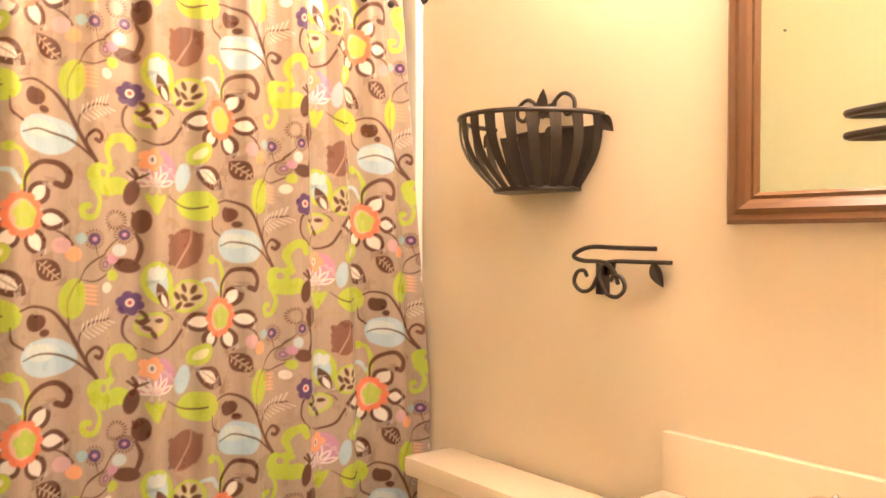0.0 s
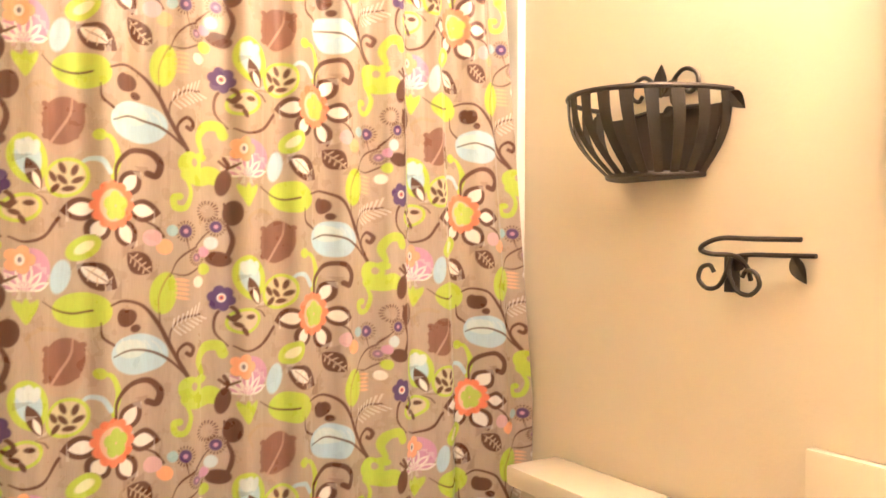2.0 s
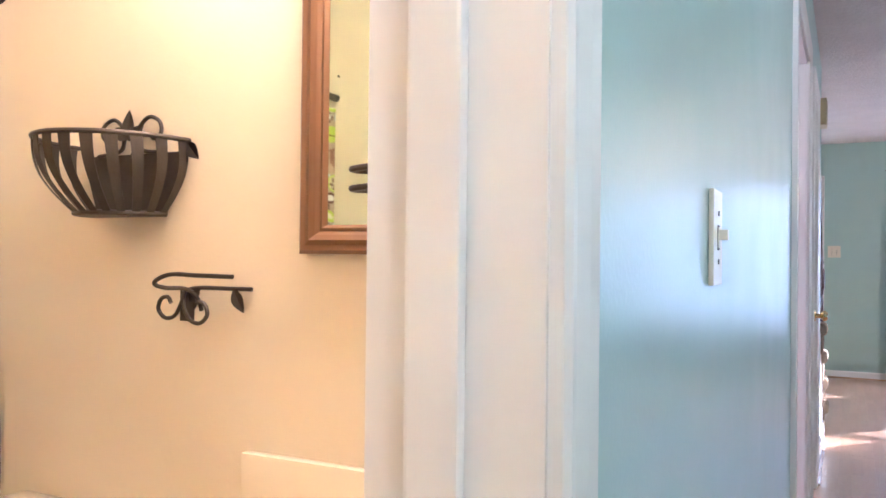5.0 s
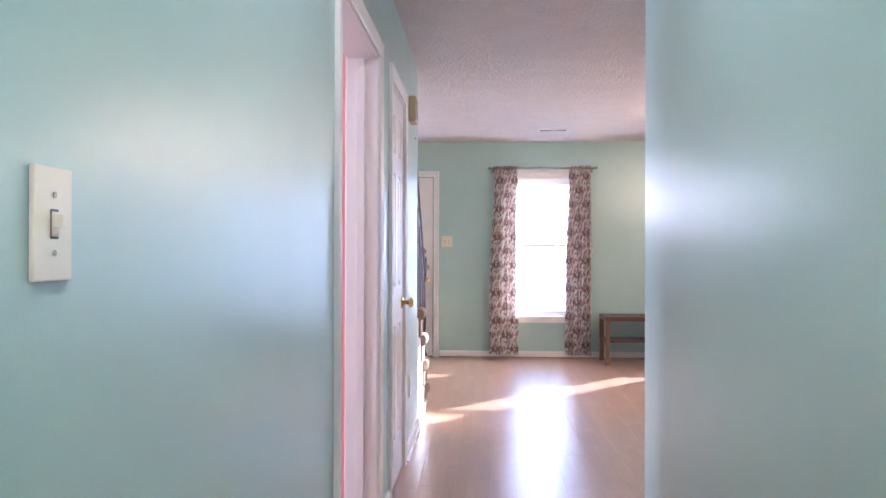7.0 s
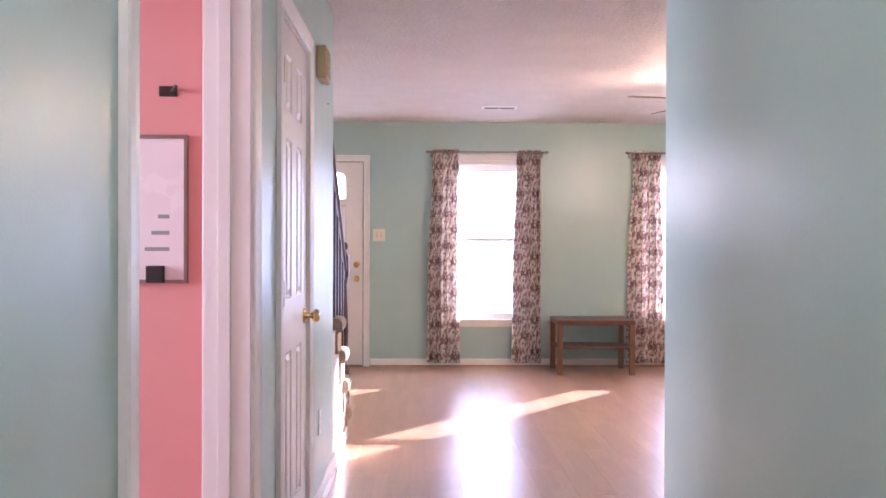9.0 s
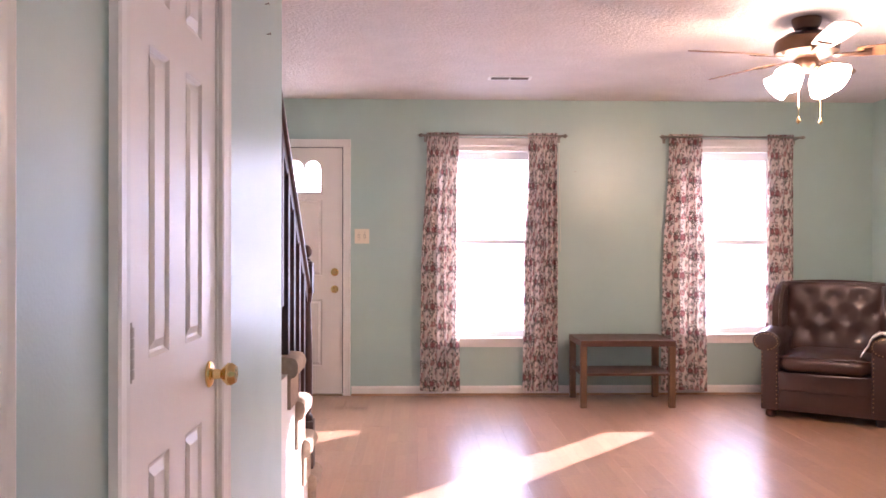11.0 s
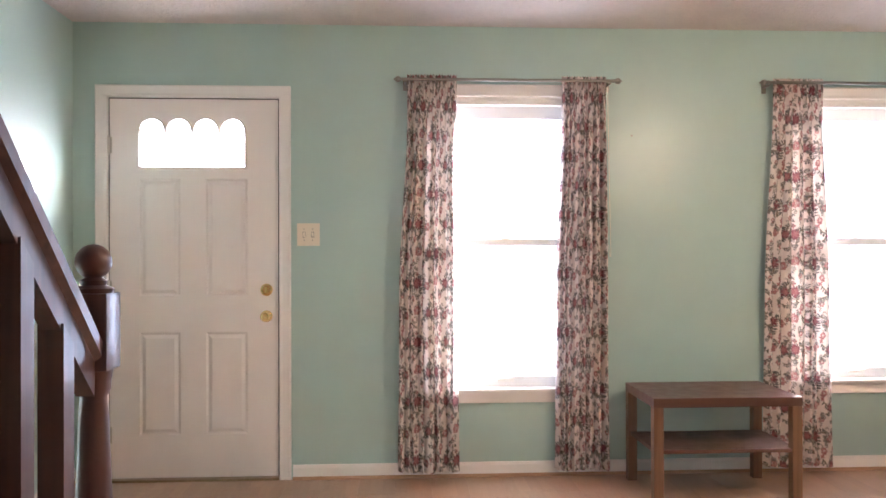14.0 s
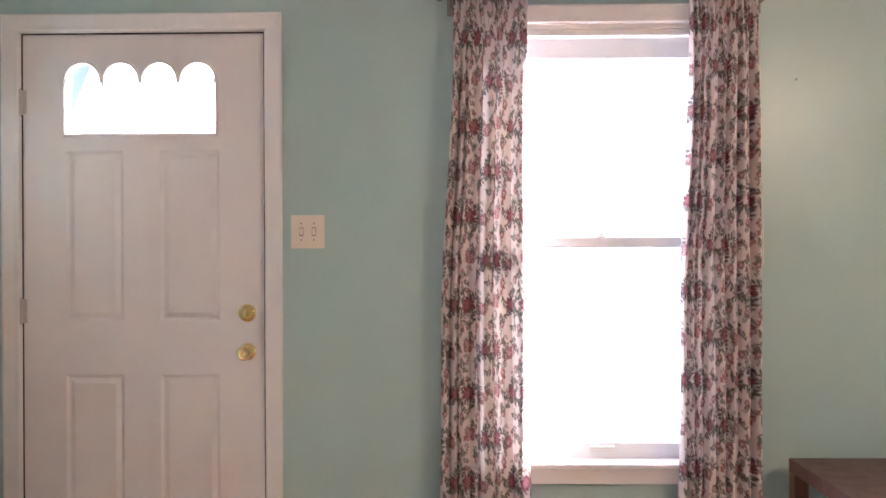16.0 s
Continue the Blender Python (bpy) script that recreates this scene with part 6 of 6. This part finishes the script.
arc = [math.pi * i / 28 for i in range(29)]
RZ, BZ = 1.410, 1.281
RA, RD, BA, BD = 0.140, 0.176, 0.087, 0.100
part("rim", tube(bmesh.new(), [rim_point(a, RA, RD, RZ) for a in arc], 0.0045, 8), IRON, bk, smooth=True)
part("bottom_ring", tube(bmesh.new(), [rim_point(a, BA, BD, BZ) for a in arc], 0.0045, 8), IRON, bk, smooth=True)
bm = bmesh.new()
lo = [bm.verts.new(rim_point(a, BA, BD, BZ - 0.004)) for a in arc]
hi = [bm.verts.new(rim_point(a, BA, BD, BZ + 0.001)) for a in arc]
bm.faces.new(lo)
bm.faces.new(hi[::-1])
for i in range(len(lo)):
    bm.faces.new((lo[i], lo[(i + 1) % len(lo)], hi[(i + 1) % len(lo)], hi[i]))
bmesh.ops.recalc_face_normals(bm, faces=bm.faces)
part("floor_plate", bm, IRON, bk)


def strip(a, w):
    """One flat band curving from the rim to the bottom."""
    bm = bmesh.new()
    rows = []
    for k in range(11):
        t = k / 10
        s = 1 - (1 - t) ** 1.0
        bulge = math.sin(math.pi * t) * 0.022
        ra = RA + (BA - RA) * s + bulge
        rd = RD + (BD - RD) * s + bulge
        z = RZ + (BZ - RZ) * t
        c = rim_point(a, ra, rd, z)
        tan = Vector((-ra * math.sin(a), -rd * math.cos(a), 0)).normalized()
        nrm = Vector((tan.y, -tan.x, 0))
        ww = w * (1 - 0.38 * t)
        rows.append([bm.verts.new(c + tan * ww / 2 + nrm * 0.0008), bm.verts.new(c - tan * ww / 2 + nrm * 0.0008), bm.verts.new(c - tan * ww / 2 - nrm * 0.0008), bm.verts.new(c + tan * ww / 2 - nrm * 0.0008)])
    for r0, r1 in zip(rows, rows[1:]):
        for i in range(4):
            bm.faces.new((r0[i], r0[(i + 1) % 4], r1[(i + 1) % 4], r1[i]))
    bm.faces.new(rows[0])
    bm.faces.new(rows[-1][::-1])
    bmesh.ops.recalc_face_normals(bm, faces=bm.faces)
    return bm


for k in range(13):
    part("band", strip(math.pi * (k + 0.35) / 12.7, 0.0215), IRON, bk, smooth=True)
# back sheet with a scooped top
bm = bmesh.new()
us = [i / 16 for i in range(17)]
front = [[bm.verts.new((KX + (2 * u - 1) * (BA + (RA - 0.012 - BA) * w), BY - 0.004 - d, BZ + (RZ - 0.018 - BZ) * w)) for u in us for w in (0.0, 1.0)] for d in (0.0, 0.003)]
for d in (0, 1):
    for i in range(16):
        bm.faces.new((front[d][2 * i], front[d][2 * i + 2], front[d][2 * i + 3], front[d][2 * i + 1]))
part("back_sheet", bm, IRON, bk, "dark sheet metal back")


def leaf_plate(c, length, width, ang, parent, out=0.004):
    """A small folded metal leaf, lying in the wall's plane."""
    bm = bmesh.new()
    n = 9
    ca, sa = math.cos(radians(ang)), math.sin(radians(ang))
    pts = []
    for i in range(n + 1):
        t = i / n
        h = width / 2 * math.sin(math.pi * t ** 0.8)
        pts.append((t * length, h))
    for d in (0.0, 0.0016):
        spine = [bm.verts.new((c[0] + x * ca, c[1] - out - d, c[2] + x * sa)) for x, h in pts]
        for s in (-1, 1):
            side = [bm.verts.new((c[0] + x * ca - s * h * sa, c[1] - out - d - 0.25 * h, c[2] + x * sa + s * h * ca)) for x, h in pts]
            for i in range(n):
                try:
                    bm.faces.new((spine[i], spine[i + 1], side[i + 1], side[i]))
                except ValueError:
                    pass
    part("leaf", bm, IRON, parent, "small metal leaf", smooth=False)


yb = BY - 0.008
for s in (-1, 1):
    pts = [(KX + s * 0.085, yb, 1.392), (KX + s * 0.030, yb, 1.398), (KX + s * 0.018, yb, 1.418), (KX + s * 0.022, yb, 1.442), (KX + s * 0.045, yb, 1.458), (KX + s * 0.070, yb, 1.448), (KX + s * 0.074, yb, 1.428), (KX + s * 0.058, yb, 1.418), (KX + s * 0.048, yb, 1.426)]
    part("scroll", tube(bmesh.new(), spline(pts, 6), 0.0038, 8), IRON, bk, smooth=True)
leaf_plate((KX, yb, 1.415), 0.058, 0.030, 90, bk)
leaf_plate((KX + 0.004, yb, 1.418), 0.040, 0.024, 38, bk)
leaf_plate((KX - 0.004, yb, 1.418), 0.040, 0.024, 142, bk)
leaf_plate((KX + RA + 0.002, yb, 1.405), 0.040, 0.026, -48, bk)
leaf_plate((KX + RA - 0.006, yb, 1.398), 0.038, 0.024, -85, bk)
leaf_plate((KX - RA - 0.002, yb, 1.405), 0.040, 0.026, 228, bk)
leaf_plate((KX + 0.030, yb, 1.395), 0.030, 0.018, 200, bk)

# ---- wrought-iron paper holder ----
tp = thing("paper_holder", "dark bronze wrought-iron toilet paper holder without roll", "paper holder", (-0.68, BY, 1.14))
part("arm", tube(bmesh.new(), spline([(-0.570, -8.385, 1.176), (-0.640, -8.390, 1.177), (-0.690, -8.392, 1.178), (-0.718, -8.394, 1.170), (-0.730, -8.390, 1.161), (-0.722, -8.375, 1.155), (-0.710, -8.340, 1.152), (-0.704, -8.320, 1.136), (-0.704, -8.310, 1.115)], 7), 0.0037, 10), IRON, tp, smooth=True)
part("rail", tube(bmesh.new(), spline([(-0.607, BY - 0.006, 1.153), (-0.660, BY - 0.010, 1.153), (-0.715, BY - 0.014, 1.153), (-0.742, BY - 0.016, 1.146), (-0.748, BY - 0.018, 1.120), (-0.748, BY - 0.018, 1.098)], 7), 0.0037, 10), IRON, tp, smooth=True)
for s in (-1, 1):
    cx = -0.738
    pts = [(cx - s * 0.002, BY - 0.026, 1.142), (cx + s * 0.004, BY - 0.030, 1.118), (cx + s * 0.018, BY - 0.030, 1.098), (cx + s * 0.040, BY - 0.030, 1.094), (cx + s * 0.056, BY - 0.030, 1.108), (cx + s * 0.050, BY - 0.030, 1.126), (cx + s * 0.034, BY - 0.030, 1.130), (cx + s * 0.026, BY - 0.030, 1.120)]
    if s < 0:
        pts = [(x, y, z + 0.006) for x, y, z in pts]
    part("scroll", tube(bmesh.new(), spline(pts, 6), 0.0036, 8), IRON, tp, smooth=True)
part("backplate", boxes((-0.752, BY - 0.022, 1.095, -0.738, BY - 0.0005, 1.150), bevel=0.002), IRON, tp)
leaf_plate((-0.640, BY - 0.008, 1.152), 0.045, 0.024, -60, tp)
leaf_plate((-0.715, BY - 0.008, 1.150), 0.038, 0.024, 215, tp)

# ---- towel holder beside the mirror ----
tr = thing("towel_holder", "dark bronze wrought-iron towel holder beside the mirror", "towel holder", (HX0, -8.710, 1.28))
WX = HX0 - 0.012
for z in (1.290, 1.272):
    pts = [(WX - 0.004, -8.615, z + 0.012), (WX - 0.045, -8.650, z + 0.006), (-0.095, -8.692, z), (-0.124, -8.710, z), (-0.129, -8.722, z), (-0.118, -8.730, z), (-0.070, -8.732, z + 0.003), (WX - 0.004, -8.732, z + 0.006)]
    part("bar", tube(bmesh.new(), spline(pts, 7), 0.0034, 8), IRON, tr, smooth=True)
part("backplate", boxes((WX - 0.006, -8.745, 1.262, WX - 0.0005, -8.600, 1.322), bevel=0.002), IRON, tr)
for x in (-1.277, -1.099):
    tagged(mesh_object("nail", cyl(bmesh.new(), (x, BB + 0.0005, 1.827), (x, BB + 0.006, 1.827), 0.004, seg=8), IRON), "small dark screw stuck in the bathroom wall", "nail", "nails in the walls")

# fittings for the hall's added fill light, never in view
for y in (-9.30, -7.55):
    hl = thing("fill_ceiling_lamp", "unseen flush brass lamp added over the hall as fill light", "ceiling lamp", (0.62, y, H), "lamps on the hall ceiling")
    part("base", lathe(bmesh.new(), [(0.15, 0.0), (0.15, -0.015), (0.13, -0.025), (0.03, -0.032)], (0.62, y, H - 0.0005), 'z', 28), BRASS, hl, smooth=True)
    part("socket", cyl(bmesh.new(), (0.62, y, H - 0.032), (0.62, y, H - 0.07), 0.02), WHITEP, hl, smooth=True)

# ---- laminate floor, plank by plank ----
def plank_material():
    m = material("honey_oak_laminate", (0.46, 0.29, 0.17), 0.34, vary=0.0, grain=40, coat=0.5)
    nt = m.node_tree
    b = nt.nodes["Principled BSDF"]
    b.inputs["Coat Roughness"].default_value = 0.28
    co = nt.nodes.new("ShaderNodeTexCoord")
    info = nt.nodes.new("ShaderNodeObjectInfo")
    sep = nt.nodes.new("ShaderNodeSeparateXYZ")
    nt.links.new(co.outputs["Object"], sep.inputs[0])

    def math_node(op, a, b_):
        n = nt.nodes.new("ShaderNodeMath")
        n.operation = op
        for i, q in enumerate((a, b_)):
            if isinstance(q, (int, float)):
                n.inputs[i].default_value = q
            elif q is not None:
                nt.links.new(q, n.inputs[i])
        return n.outputs[0]

    strip_no = math_node('FLOOR', math_node('MULTIPLY', math_node('ADD', sep.outputs["X"], 0.095), 1 / 0.06334), None)
    shift = math_node('MULTIPLY', math_node('ADD', strip_no, math_node('MULTIPLY', info.outputs["Random"], 5.0)), 0.37)
    block = math_node('FLOOR', math_node('MULTIPLY', math_node('ADD', sep.outputs["Y"], shift), 1 / 0.41), None)
    comb = nt.nodes.new("ShaderNodeCombineXYZ")
    nt.links.new(strip_no, comb.inputs[0])
    nt.links.new(block, comb.inputs[1])
    nt.links.new(info.outputs["Random"], comb.inputs[2])
    wn_ = nt.nodes.new("ShaderNodeTexWhiteNoise")
    nt.links.new(comb.outputs[0], wn_.inputs["Vector"])
    mp = nt.nodes.new("ShaderNodeMapping")
    mp.inputs["Scale"].default_value = (60, 3, 60)
    off = nt.nodes.new("ShaderNodeVectorMath")
    off.operation = 'ADD'
    nt.links.new(co.outputs["Object"], off.inputs[0])
    nt.links.new(wn_.outputs["Color"], off.inputs[1])
    nt.links.new(off.outputs[0], mp.inputs["Vector"])
    gr = nt.nodes.new("ShaderNodeTexNoise")
    gr.inputs["Scale"].default_value, gr.inputs["Detail"].default_value = 1.0, 6
    nt.links.new(mp.outputs[0], gr.inputs["Vector"])
    val = math_node('ADD', math_node('ADD', math_node('MULTIPLY', wn_.outputs["Value"], 0.36), 0.1), math_node('MULTIPLY', gr.outputs[0], 0.5))
    cr = nt.nodes.new("ShaderNodeValToRGB")
    cr.color_ramp.elements[0].position, cr.color_ramp.elements[1].position = 0.15, 0.9
    cr.color_ramp.elements[0].color, cr.color_ramp.elements[1].color = (0.33, 0.175, 0.100, 1), (0.48, 0.285, 0.175, 1)
    nt.links.new(val, cr.inputs[0])
    nt.links.new(cr.outputs[0], b.inputs["Base Color"])
    return m


LAMINATE = plank_material()
fl = structure("floor", boxes((-2.92, BB - 0.1, -0.1, XE + 0.12, 0.15, -0.009)), material("underfloor", (0.16, 0.09, 0.05), 0.7), "honey oak laminate floor of three-strip planks")


def plank_mesh(length):
    bm = boxes((-0.0948, -length / 2, -0.008, 0.0948, length / 2, 0.0))
    es = [e for e in bm.edges if all(v.co.z > -0.001 for v in e.verts)]
    bmesh.ops.bevel(bm, geom=es, offset=0.0006, segments=1, affect='EDGES')
    me = bpy.data.meshes.new("plank")
    bm.to_mesh(me)
    bm.free()
    me.materials.append(LAMINATE)
    return me


meshes = {}
rnd = random.Random(11)


def lay_planks(x0, x1, y0, y1, first):
    """Rows of planks along y over a rectangle, with staggered ends."""
    n = math.ceil((x1 - x0) / 0.19)
    for i in range(n):
        y = y1
        cut = first[i % len(first)]
        while y > y0 + 0.02:
            length = round(min(cut, y - y0), 3)
            cut = 1.28
            if length not in meshes:
                meshes[length] = plank_mesh(length - 0.0006)
            ob = new("plank", meshes[length])
            ob.location = (x0 + 0.19 * (i + 0.5), y - length / 2, 0)
            ob.parent = fl
            y -= length


lay_planks(XW, XE, -6.44, 0.0, (0.9, 0.5, 1.15, 0.3, 0.7))
lay_planks(HX0, RX, END, -6.44, (0.4, 1.1, 0.8, 0.2, 0.6))
# bathroom and bedroom floors
structure("floor_bath", boxes((BX, BB, -0.009, HX0 + 0.05, BY, -0.003)), material("pale_vinyl_floor", (0.55, 0.47, 0.36), 0.35, vary=0.06), "pale vinyl bathroom floor")
structure("floor_bedroom", boxes((-2.8, BY + 0.12, -0.009, HX0 - 0.001, -5.55, -0.002)), CARPET, "beige carpet of the bedroom")
